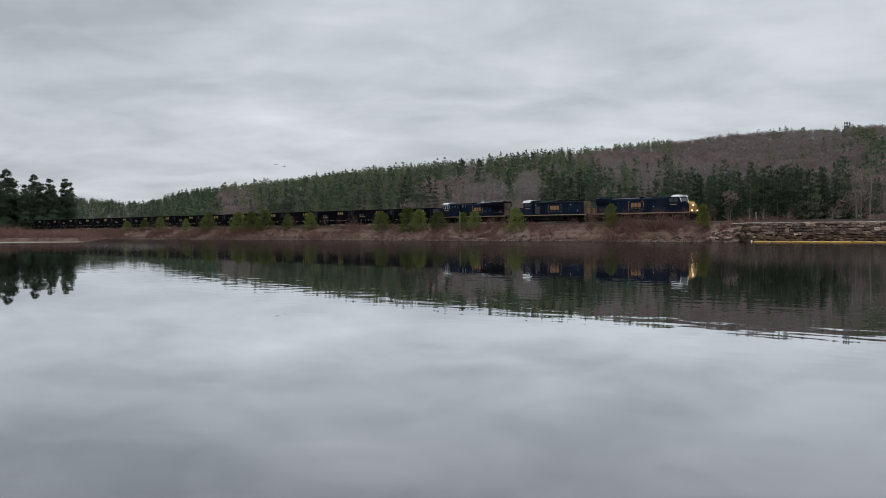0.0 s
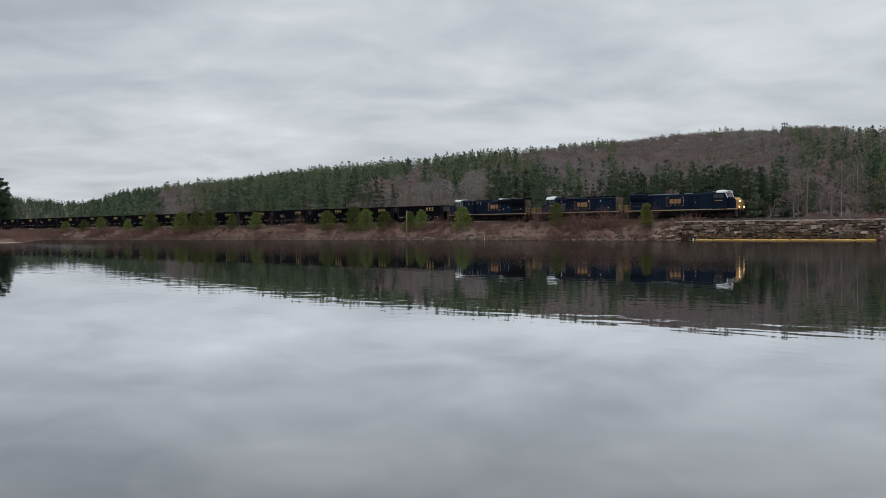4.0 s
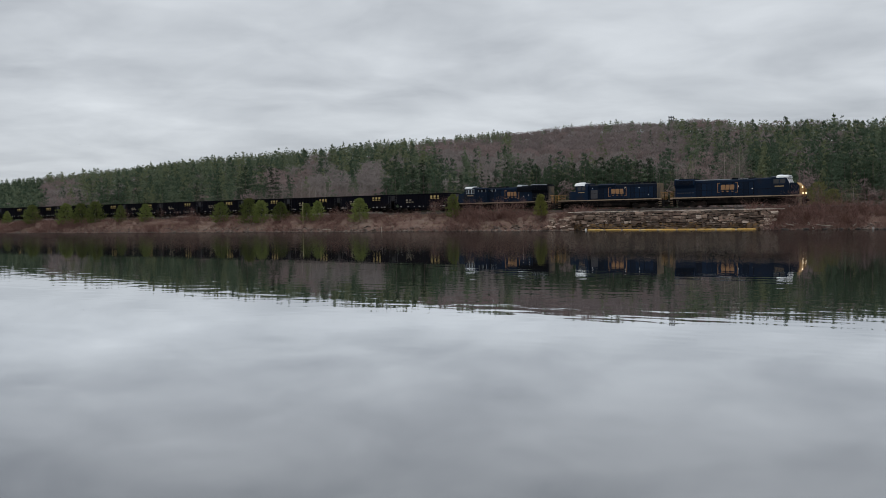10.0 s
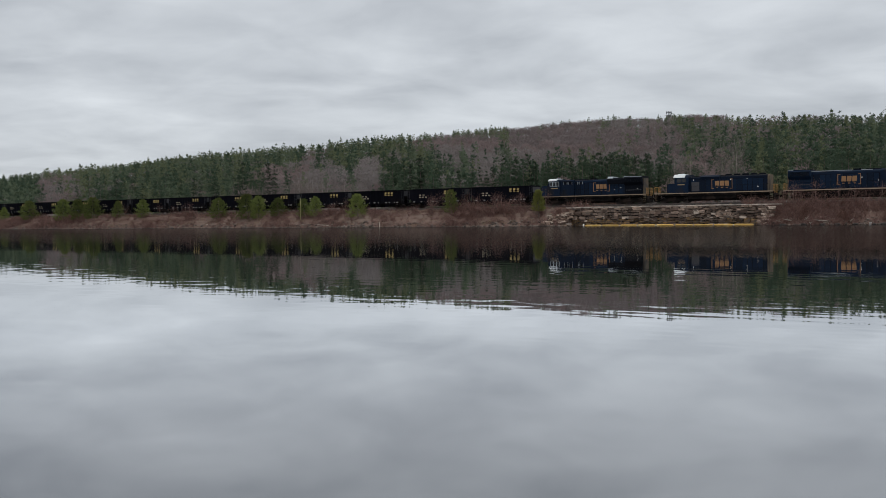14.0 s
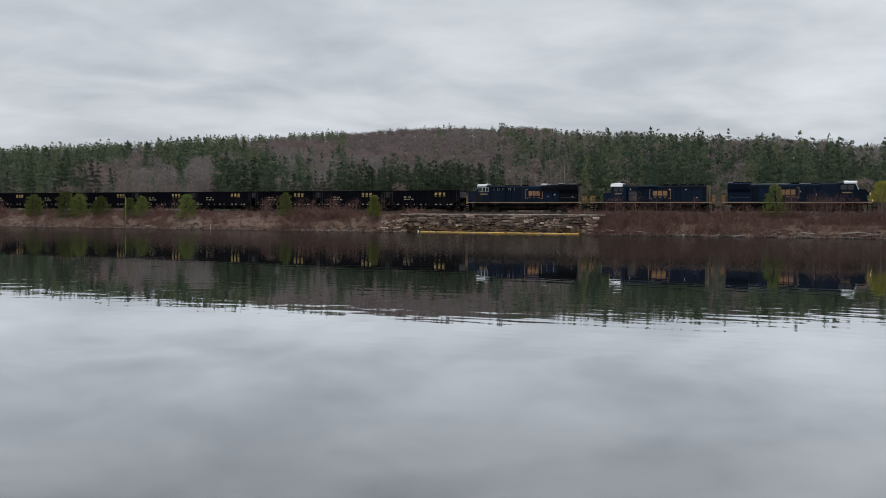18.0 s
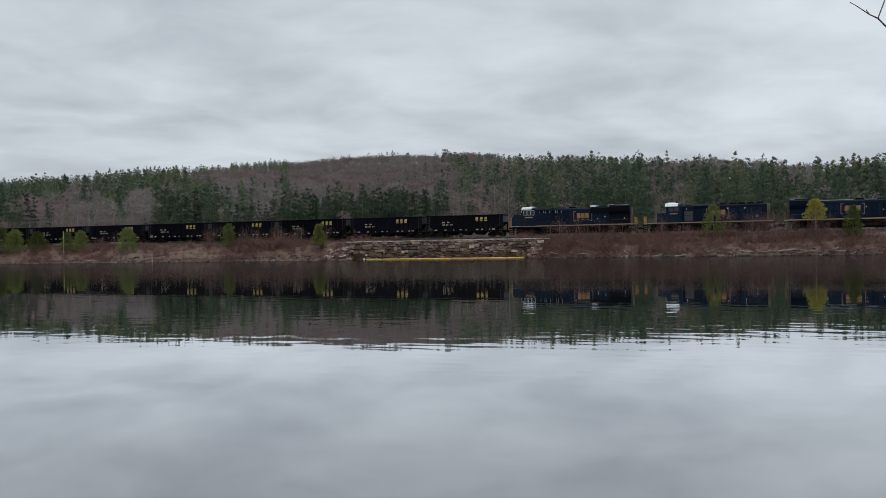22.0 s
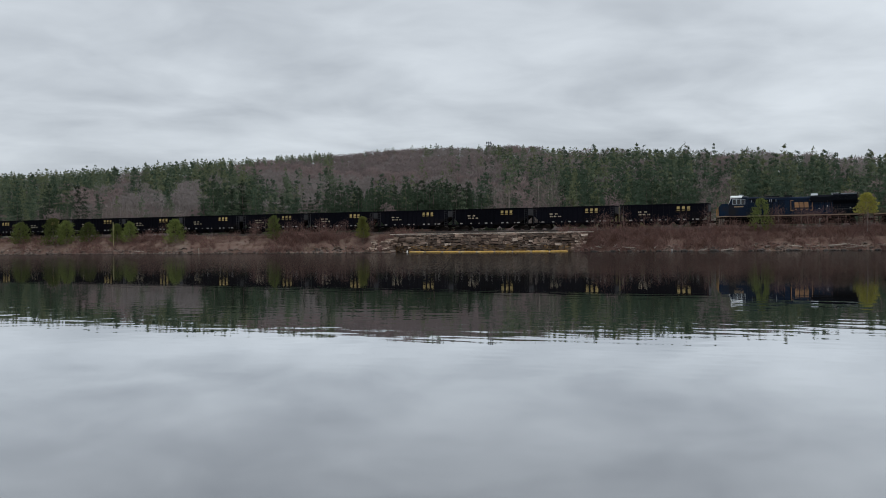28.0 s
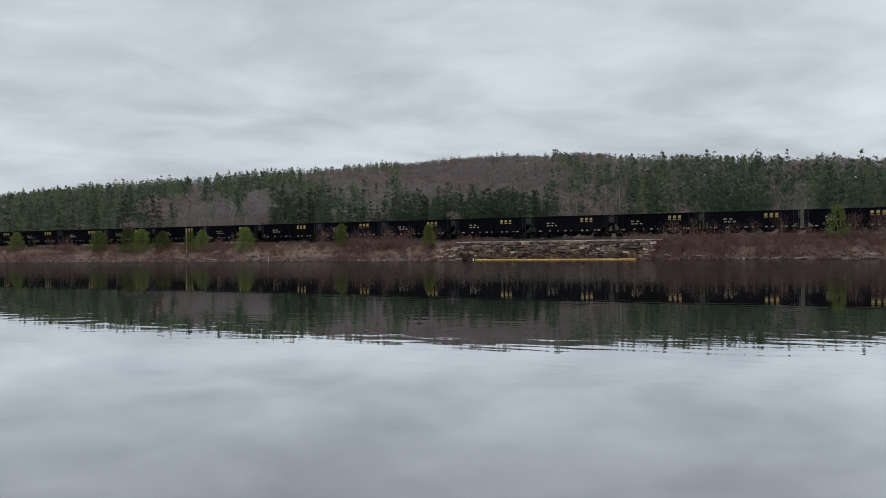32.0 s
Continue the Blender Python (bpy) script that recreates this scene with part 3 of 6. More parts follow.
def bare_tree_arrays(rg, h, r, limbs, twigs, w=0.10, base=0.3):
    """A leafless tree of thin blades: trunk, rising limbs and a rounded haze of twigs."""
    out = []

    def blade(p, q, width, face=None):
        d = q - p
        u = np.cross(d, rg.normal(size=3) if face is None else face + rg.normal(size=3) * 0.4)
        u = u / (np.linalg.norm(u) + 1e-9) * width
        out.append((np.array([p - u, p + u, q]), np.array([(0, 1, 2)])))

    top = np.array([0.03 * h, 0, 0.86 * h])
    for k in range(3):
        blade(np.array([0, 0, -0.02 * h]), top, w * 1.6)
    mid = np.array([0, 0, (base + 1) / 2 * h])
    half = np.array([r, r, (1 - base) / 2 * h])
    for i in range(limbs):
        p = top * (base * 0.8 + (0.8 - base * 0.8) * (i + rg.random()) / limbs)
        d = rg.normal(size=3)
        d[2] = abs(d[2]) * 0.8 + 0.1
        q = mid + d / np.linalg.norm(d) * half * rg.uniform(0.6, 0.95)
        q[2] = max(q[2], p[2] + 0.05 * h)
        blade(p, q, w * 0.8)
    for i in range(twigs):
        d = rg.normal(size=3)
        d = d / np.linalg.norm(d)
        a = mid + d * half * rg.uniform(0.35, 0.95)
        v = d * 0.7 + rg.normal(size=3) * 0.45 + np.array([0, 0, 0.55])
        blade(a, a + v / np.linalg.norm(v) * r * rg.uniform(0.2, 0.42), w * 0.75, d + np.array([0, 0, 0.5]))
    return join(out)


def scatter(name, templates, picks, label, category, mats):
    """One joined mesh of many plants: picks are rows of template, x, y, z, height factor, turn."""
    Vs, Fs, Ms, k = [], [], [], 0
    picks = np.asarray(picks)
    for i, (V, F, mi) in enumerate(templates):
        P = picks[picks[:, 0] == i]
        if not len(P):
            continue
        c, s = np.cos(P[:, 5]), np.sin(P[:, 5])
        x = (V[None, :, 0] * c[:, None] - V[None, :, 1] * s[:, None]) * P[:, 4:5] + P[:, 1:2]
        y = (V[None, :, 0] * s[:, None] + V[None, :, 1] * c[:, None]) * P[:, 4:5] + P[:, 2:3]
        z = V[None, :, 2] * P[:, 4:5] + P[:, 3:4]
        cols = [x, y, z]
        if V.shape[1] == 6:
            cols += [V[None, :, 3] * c[:, None] - V[None, :, 4] * s[:, None], V[None, :, 3] * s[:, None] + V[None, :, 4] * c[:, None], np.broadcast_to(V[None, :, 5], x.shape)]
        Vs.append(np.stack(cols, -1).reshape(-1, len(cols)))
        Fs.append((F[None] + (np.arange(len(P)) * len(V))[:, None, None] + k).reshape(-1, 3))
        Ms.append(np.tile(np.broadcast_to(mi, len(F)), len(P)))
        k += len(P) * len(V)
    me = tri_mesh(name, np.concatenate(Vs), np.concatenate(Fs), mats, np.concatenate(Ms))
    ob = new(name, me)
    return tagged(ob, label, category, kind="stuff")


# stands on the hill: azimuth from and to, height over the horizon from and to (slope x 1606), share of pines; the first that fits counts
STANDS = ((-22.5, -18.0, 0, 400, 0.35), (-40, -18.0, 0, 400, 0.85), (-18.0, -11.8, 0, 78, 0.15), (-2.9, -1.5, 0, 72, 0.08), (-1.2, 2.8, 20, 96, 0.12), (1.2, 3.0, 98, 122, 0.12), (2.8, 3.9, 20, 102, 0.10),
          (4.7, 6.3, 40, 112, 0.08), (7.8, 9.8, 123, 142, 0.15), (9.5, 13.6, 104, 150, 0.10), (7.5, 11.6, 0, 400, 0.85), (11.6, 15.0, 60, 104, 0.45),
          (14.0, 19.2, 100, 163, 0.04), (19.2, 24.2, 100, 168, 0.06), (11.0, 23.9, 158, 400, 0.10), (23.9, 24.8, 142, 172, 0.7), (24.0, 25.4, 60, 118, 0.25), (24.0, 26.6, 140, 400, 0.35), (24.0, 27.6, 0, 400, 0.34), (27.6, 29.3, 132, 153, 0.15),
          (26.6, 28.5, 70, 125, 0.35), (36.8, 38.6, 88, 166, 0.2), (28.5, 36.6, 148, 400, 0.6), (38.8, 41.0, 136, 400, 0.12), (41.0, 44.4, 124, 400, 0.15), (44.4, 46.2, 110, 400, 0.1))


def softwood(az, e):
    """Share of pines among the trees whose tops stand at that azimuth and height over the horizon."""
    for a0, a1, e0, e1, share in STANDS:
        if a0 <= az < a1 and e0 <= e < e1:
            return share
    return 0.9


def build_forest():
    rg = np.random.default_rng(11)
    temps, kinds = [], {}

    def keep(kind, many, build):
        kinds[kind] = (len(temps), many)
        for i in range(many):
            V, F, *wood = build()
            temps.append((V, F, np.where(wood[0], 6, 3 + i % 3) if wood else i % 3))

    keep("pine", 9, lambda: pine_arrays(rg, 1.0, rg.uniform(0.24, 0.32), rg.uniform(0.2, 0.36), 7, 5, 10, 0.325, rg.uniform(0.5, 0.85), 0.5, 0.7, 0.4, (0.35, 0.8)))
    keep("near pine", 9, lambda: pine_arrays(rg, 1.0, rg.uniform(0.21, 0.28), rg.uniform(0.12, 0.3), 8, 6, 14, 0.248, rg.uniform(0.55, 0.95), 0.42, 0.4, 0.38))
    keep("far pine", 6, lambda: pine_arrays(rg, 1.0, rg.uniform(0.28, 0.36), 0.05, 5, 4, 8, 0.5, rg.uniform(0.4, 0.7), 0.7, 0.9, 0.5))
    keep("hardwood", 9, lambda: hazy_tree_arrays(rg, 1.0, rg.uniform(0.36, 0.46), 9, 185, 0.255, 0.35))
    keep("far hardwood", 4, lambda: hazy_tree_arrays(rg, 1.0, rg.uniform(0.38, 0.46), 7, 110, 0.4, 0.2))

    def pick(kind, tone=None):
        k, many = kinds[kind]
        i = rg.integers(0, many)
        return k + (i if tone is None else i - i % 3 + tone)

    picks = []
    az, d_az = -27.5, 0.62
    while az < 55:
        dr = float(crest_distance(az))
        d0 = float(hill_foot(az)) + 13
        d = d0
        while d < dr + 24:
            step = 12.0 + 5.0 * min(1, (d - d0) / (dr - d0)) if d < dr - 60 else 8.0
            gap = (8.0 if d < dr - 60 else 5.6) if dr < 1100 else 5.5
            for i in range(max(1, int(round(radians(d_az) * d / gap)))):
                a = az + d_az * rg.random()
                dd = d + step * rg.uniform(-0.5, 0.5)
                x, y = dd * math.sin(radians(a)), dd * math.cos(radians(a))
                z = float(ground_z(*[np.array(v) for v in sn_of(x, y)])) - 0.3
                k = min(1, (dd - d0) / (dr - d0))
                wob = noise.noise(Vector((x * 0.02, y * 0.02, 3.0)))
                e = (z + 10 - EYE[2]) / dd * 1606
                share = softwood(a + 0.5 * wob, e + 5 * wob)
                soft = rg.random() < share + 0.35 * wob * min(1, 2.5 * share)
                # lower trees at the foot of the hill, even ones along the crest
                h = (0.72 + 0.28 * min(1, k / 0.2)) * (13.2 if soft else 11.5)
                h *= 1 + (0.3 if k < 0.85 else 0.16 if a > 28 else 0.11) * rg.uniform(-1, 1) + 0.2 * noise.noise(Vector((x * 0.03, y * 0.03, 8.0)))
                if dr > 1100:
                    h *= 0.75
                elif soft and k > 0.85:
                    h *= 0.82 if 11 < a < 24 else 0.86
                far = dr > 1100
                if not soft and k > 0.85:
                    z -= 1.3 if 12 < a < 24 else 2.5 if a < 12 else 0.0
                    h *= 1.15 if a > 24 else 1.0
                # nearer pines draw dark needles more often: shade put into colour
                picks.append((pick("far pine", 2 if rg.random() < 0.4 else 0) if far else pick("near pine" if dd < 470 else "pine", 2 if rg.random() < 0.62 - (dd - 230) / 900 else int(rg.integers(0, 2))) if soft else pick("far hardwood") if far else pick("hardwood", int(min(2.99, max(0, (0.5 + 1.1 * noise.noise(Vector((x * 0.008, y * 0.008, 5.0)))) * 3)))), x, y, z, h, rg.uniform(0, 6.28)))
            d += step
        az += d_az
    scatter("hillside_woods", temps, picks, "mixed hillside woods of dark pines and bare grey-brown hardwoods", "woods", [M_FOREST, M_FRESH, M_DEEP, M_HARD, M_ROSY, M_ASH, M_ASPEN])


build_forest()


def pine_kind(rg, h, r, bare, whorls, arms, tufts, leaf, taper=0.75, thick=0.45, needles=M_PINE):
    V, F = pine_arrays(rg, h, r, bare, whorls, arms, tufts, leaf, taper, thick, 0.5, 0.3, (0.4, 0.75))
    root = new("white_pine")
    part("trunk", trunk_geo(h, h * 0.012), M_BARK, root)
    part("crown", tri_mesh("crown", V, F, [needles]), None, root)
    return root


def build_front_pines():
    rg = np.random.default_rng(5)
    kinds = [pine_kind(rg, 17, rg.uniform(2.6, 3.5), rg.uniform(0.04, 0.12), 13, 6, 64, 0.143, rg.uniform(0.55, 0.9)) for i in range(7)]
    for k in kinds:
        tagged(k, "tall dark green white pine behind the track", "pine tree", "pines behind the track")
    first = [True] * len(kinds)
    # stretches of azimuth with their rows: from, to, height of the tops as slope, how many
    for a0, a1, el, many, dd in ((6.2, 9.2, 112, 12, 72), (9.2, 14.0, 86, 16, 64), (13.6, 22.6, 106, 50, 70), (22.6, 24.3, 96, 7, 74), (24.3, 27.4, 92, 8, 80), (28.0, 32.5, 104, 20, 84), (32.5, 36.4, 110, 18, 84), (39.4, 42.5, 94, 12, 84), (42.5, 53, 122, 26, 92), (-3, 0.8, 96, 9, 80), (-12, -4, 74, 16, 74)):
        for i in range(many):
            a = a0 + (a1 - a0) * (i + rg.uniform(0.1, 0.9)) / many
            d = OFF / math.cos(radians(AZ - a)) + dd + rg.uniform(-14, 12)
            x, y = d * math.sin(radians(a)), d * math.cos(radians(a))
            s, n = sn_of(x, y)
            z = float(ground_z(np.array(s), np.array(n)))
            h = (1.6 + d * el / 1606 - z) * (rg.uniform(0.82, 1.1) if a < 28 else rg.uniform(0.7, 1.08))
            k = rg.integers(0, len(kinds))
            f = h / 17
            m = pose(x, y, z - 0.2, 0, 0, rg.uniform(0, 360))
            if first[k]:
                ob, first[k] = kinds[k], False
            else:
                ob = copy_thing(kinds[k], m)
            ob.matrix_basis = m @ Matrix.Diagonal((f * rg.uniform(0.9, 1.15), f * rg.uniform(0.9, 1.15), f, 1))
    tall = [pine_kind(rg, 17, rg.uniform(3.3, 3.9), rg.uniform(0.0, 0.04), 16, 8, 110, 0.165, rg.uniform(0.42, 0.6), 0.62, M_DEEP) for i in range(3)]
    # the clump of big pines past the far end of the water
    used = 0
    for a, el, w in ((-22.3, 84, 1.1), (-22.7, 92, 1.1), (-23.2, 80, 1.2), (-23.5, 90, 1.2), (-24.0, 84, 1.2), (-24.35, 97, 1.25), (-24.8, 80, 1.2), (-25.3, 92, 1.2), (-25.8, 104, 1.35), (-26.4, 108, 1.2), (-27.5, 96, 1.1), (-28.3, 100, 1.2)):
        d = 405 + rg.uniform(0, 22)
        x, y = d * math.sin(radians(a)), d * math.cos(radians(a))
        s, n = sn_of(x, y)
        z = float(ground_z(np.array(s), np.array(n)))
        h = 1.6 + d * el / 1606 - z
        ob = tall[used] if used < 3 else copy_thing(tall[used % 3], Matrix.Identity(4))
        used += 1
        f = h / 17
        ob.matrix_basis = pose(x, y, z - 0.2, 0, 0, rg.uniform(0, 360)) @ Matrix.Diagonal((f * w, f * w, f, 1))
        tagged(ob, "very tall spreading dark pine at the end of the water", "pine tree", "pines at the end of the water")


build_front_pines()

# small pines on the embankment: azimuth, n, height, width
SMALL = ((-19.2, -5.5, 3.4, 3.2), (-18.2, -5.0, 3.6, 2.9), (-17.3, -5.0, 4.2, 3.2), (-15.8, -5.2, 3.5, 2.6), (-14.5, -5.6, 5.2, 4.6), (-12.7, -6.2, 5.6, 4.6), (-11.9, -6, 5.3, 4.0),
         (-11.1, -5.6, 5.5, 4.2), (-9.7, -5.2, 4.2, 2.9), (-8.3, -5.4, 4.4, 3.3), (-3.9, -6.2, 4.6, 4.0), (-2.2, -6.6, 5.5, 4.2), (-1.5, -6.4, 4.9, 3.5), (-0.3, -5.8, 4.0, 3.9),
         (1.3, -6, 3.8, 2.7), (2.0, -6, 4.1, 2.9), (4.6, -6.4, 4.6, 3.6), (10.5, -5.6, 4.4, 2.5))


def along(az, n):
    return (OFF + n) * math.tan(radians(az - AZ))


def young_pine(rg, h, r, low, bark, many=1700, leaf=M_YOUNG):
    root = new("young_pine")
    V, F = bush_arrays(rg, h, r, many, 0.36 * h / 4.5, 0.06 * h / 4.5, low, rg.uniform(0.35, 0.6))
    part("trunk", trunk_geo(h * 0.95, h * 0.012), bark, root)
    part("crown", tri_mesh("crown", V, F, [leaf]), None, root)
    return root


def build_small_trees():
    rg = np.random.default_rng(8)
    kinds = [young_pine(rg, 4.5, 1.72, 0.02, M_BARK) for i in range(5)]
    for i, (az, n, h, w) in enumerate(SMALL):
        s = along(az, n)
        z = float(ground_z(np.array(s), np.array(n))) - 0.15
        x, y = xy_of(s, n)
        m = pose(x, y, z, 0, 0, rg.uniform(0, 360))
        ob = kinds[i] if i < 5 else copy_thing(kinds[i % 5], m)
        ob.matrix_basis = m @ Matrix.Diagonal((w / 2.95, w / 2.95, h / 4.25, 1))
        tagged(ob, "bushy young green pine on the embankment", "pine tree", "young pines on the embankment")
    # three with a bare lower stem or a thin crown
    for az, n, h, w, low, lab in ((16.0, -7.2, 5.0, 2.2, 0.25, "slender yellow-green young pine with a bare stem"), (40.35, -5.5, 5.4, 3.4, 0.08, "thin-crowned young pine among bare brush"), (48.1, -5.8, 4.8, 2.9, 0.05, "young pine by the waterside brush")):
        s = along(az, n)
        ob = young_pine(rg, h, w / 2.05, low, M_BARK, 800 if 39 < az < 42 else 1500, M_LIME if az < 20 else M_YOUNG)
        x, y = xy_of(s, n)
        ob.matrix_basis = pose(x, y, float(ground_z(np.array(s), np.array(n))) - 0.15)
        tagged(ob, lab, "pine tree", "young pines on the embankment")
    root = new("budding_willow")
    V, F = bush_arrays(rg, 5.8, 1.5, 2600, 0.26, 0.05, 0.48, 0.4)
    part("trunk", trunk_geo(6.0, 0.09), M_PALEBARK, root)
    part("crown", tri_mesh("crown", V, F, [M_WILLOW]), None, root, "fresh yellow-green leaf buds")
    V, F = bare_tree_arrays(rg, 5.2, 1.7, 22, 260, 0.02, 0.1)
    part("limb", tri_mesh("limb", V, F, [M_TWIG]), None, root)
    for az, n, h, w in ((32.3, 9.0, 5.6, 3.4), (31.7, 10.0, 4.6, 2.6), (33.1, 10.0, 4.4, 2.8)):
        bush = new("budding_bush")
        V, F = bush_arrays(rg, h, w / 2, 1100, 0.3, 0.05, 0.3, 0.3)
        part("crown", tri_mesh("crown", V, F, [M_BUDDING]), None, bush)
        V, F = bare_tree_arrays(rg, h * 0.95, w / 2, 16, 150, 0.02, 0.05)
        part("limb", tri_mesh("limb", V, F, [M_TWIG]), None, bush)
        x, y = xy_of(along(az, n), n)
        bush.matrix_basis = pose(x, y, float(ground_z(np.array(along(az, n)), np.array(n))) - 0.1)
        tagged(bush, "yellow-green budding bush behind the track", "bush", "budding bushes")
    x, y = xy_of(along(46.1, -5.4), -5.4)
    root.matrix_basis = pose(x, y, 2.4)
    tagged(root, "small willow budding yellow-green on the embankment", "tree")


build_small_trees()


def build_brush():
    rg = np.random.default_rng(21)
    temps = []
    for i in range(6):
        out = []
        for k in range(22):
            th, ln = rg.uniform(0, 6.28), rg.uniform(0.45, 1.0)
            b = np.array([rg.normal() * 0.16, rg.normal() * 0.16, 0])
            sp = rg.uniform(0.25, 1.0)
            tip = b + np.array([math.cos(th) * sp * ln, math.sin(th) * sp * ln, ln * (1.05 - 0.45 * sp)])
            u = np.cross(tip - b, rg.normal(size=3))
            u = u / np.linalg.norm(u) * 0.013
            out.append((np.array([b - u, b + u, tip]), np.array([(0, 1, 2)])))
            for q in range(2):
                c = b + (tip - b) * rg.uniform(0.4, 0.9)
                e = c + (rg.normal(size=3) * 0.2 + np.array([0, 0, 0.1]))
                out.append((np.array([c - u * 0.7, c + u * 0.7, e]), np.array([(0, 1, 2)])))
        V, F = join(out)
        temps.append((V, F, 0))
    for i in range(3):
        out = []
        for k in range(30):
            b = np.array([rg.normal() * 0.4, rg.normal() * 0.4, 0])
            tip = b + np.array([rg.normal() * 0.22, rg.normal() * 0.22, rg.uniform(0.4, 1.0)])
            u = np.array([rg.normal(), rg.normal(), 0]) * 0.02
            out.append((np.array([b - u, b + u, tip]), np.array([(0, 1, 2)])))
        V, F = join(out)
        temps.append((V, F, 1))
    picks = []
    for i in range(7000):
        s = rg.uniform(-345, 62)
        n = rg.uniform(-9.75, -4.3)
        if WALL[0] - 0.6 < s < WALL[1] + 0.2:
            continue
        patch = noise.noise(Vector((s * 0.09, n * 0.2, 1.0)))
        if patch < -0.12 and s > -140 and rg.random() < 0.25:
            continue
        z = float(ground_z(np.array(s), np.array(n))) - 0.05
        x, y = xy_of(s, n)
        clear = -113 < s < -95 and n > -7.0
        if rg.random() < (0.55 if clear else 0.10 - 0.4 * patch):
            picks.append((6 + rg.integers(0, 3), x, y, z, rg.uniform(0.3, 0.7), rg.uniform(0, 6.28)))
        else:
            h = rg.uniform(0.7, 1.6) * (1 + 0.9 * patch)
            tall = (-92 < s < -74 or -36 < s < 22 or -128 < s < -119) and rg.random() < 0.4
            picks.append((rg.integers(0, 6), x, y, z, h * (1.2 if tall else 1), rg.uniform(0, 6.28)))
    # dry grass along the shoulder of the track
    for i in range(2200):
        s, n = rg.uniform(-200, 62), rg.uniform(-5.2, -3.2)
        x, y = xy_of(s, n)
        picks.append((6 + rg.integers(0, 3), x, y, float(ground_z(np.array(s), np.array(n))) - 0.03, rg.uniform(0.15, 0.4), rg.uniform(0, 6.28)))
    # tall twiggy bushes that stand up in front of the cars
    for a0, a1, many, top in ((10.6, 14.2, 34, 3.2), (28.4, 33.0, 26, 2.4), (33.0, 47.0, 70, 2.7), (5.0, 9.5, 26, 2.2), (17.5, 19.2, 12, 2.4), (-9.0, 3.5, 40, 2.0)):
        for i in range(many):
            n = rg.uniform(-6.6, -4.4)
            s = along(rg.uniform(a0, a1), n)
            x, y = xy_of(s, n)
            picks.append((rg.integers(0, 6), x, y, float(ground_z(np.array(s), np.array(n))) - 0.1, top * rg.uniform(0.55, 1.0), rg.uniform(0, 6.28)))
    # brown bushes behind the track
    for a0, a1, many in ((30.4, 35.0, 60), (19.4, 21.2, 24), (25.0, 27.5, 30), (36.5, 40.0, 40)):
        for i in range(many):
            n = rg.uniform(7.5, 14)
            s = along(rg.uniform(a0, a1), n)
            x, y = xy_of(s, n)
            picks.append((rg.integers(0, 6), x, y, float(ground_z(np.array(s), np.array(n))) - 0.1, rg.uniform(2.0, 4.0), rg.uniform(0, 6.28)))
    # thick brush against the right end of the wall
    for i in range(260):
        s, n = WALL[1] + 0.5 + 13 * rg.random() ** 1.3, rg.uniform(-9.9, -5)
        x, y = xy_of(s, n)
        picks.append((rg.integers(0, 6), x, y, float(ground_z(np.array(s), np.array(n))) - 0.05, rg.uniform(0.9, 1.7), rg.uniform(0, 6.28)))
    # brush on the wooded point
    for i in range(1300):
        n = rg.uniform(-110, -6)
        edge = -187 - 2.0 * (n + 65) if n > -65 else -187 + 0.4 * (n + 65)
        s = edge - rg.uniform(1, 90)
        x, y = xy_of(s, n)
        z = float(ground_z(np.array(s), np.array(n)))
        az = math.degrees(math.atan2(x, y))
        picks.append((rg.integers(0, 6), x, y, z, rg.uniform(1.2, 3.0) * (1.35 if az < -24.6 else 1), rg.uniform(0, 6.28)))
    # brush down to the water's edge on the point
    for i in range(420):
        n = rg.uniform(-110, -12)
        edge = -187 - 2.0 * (n + 65) if n > -65 else -187 + 0.4 * (n + 65)
        s = edge - 4.5 + rg.uniform(-6, 1)
        x, y = xy_of(s, n)
        picks.append((rg.integers(0, 6), x, y, max(-0.1, float(ground_z(np.array(s), np.array(n)))), rg.uniform(0.8, 1.8), rg.uniform(0, 6.28)))
    # grass and low brush behind the track
    for i in range(1300):
        s, n = rg.uniform(-330, 70), rg.uniform(5.5, 30)
        x, y = xy_of(s, n)
        z = float(ground_z(np.array(s), np.array(n)))
        picks.append((rg.integers(0, 6), x, y, z, rg.uniform(0.6, 1.7), rg.uniform(0, 6.28)))
    scatter("shore_brush", temps, picks, "tangled leafless brown brush and straw-coloured dead grass", "brush", [M_TWIG, M_GRASS])


build_brush()


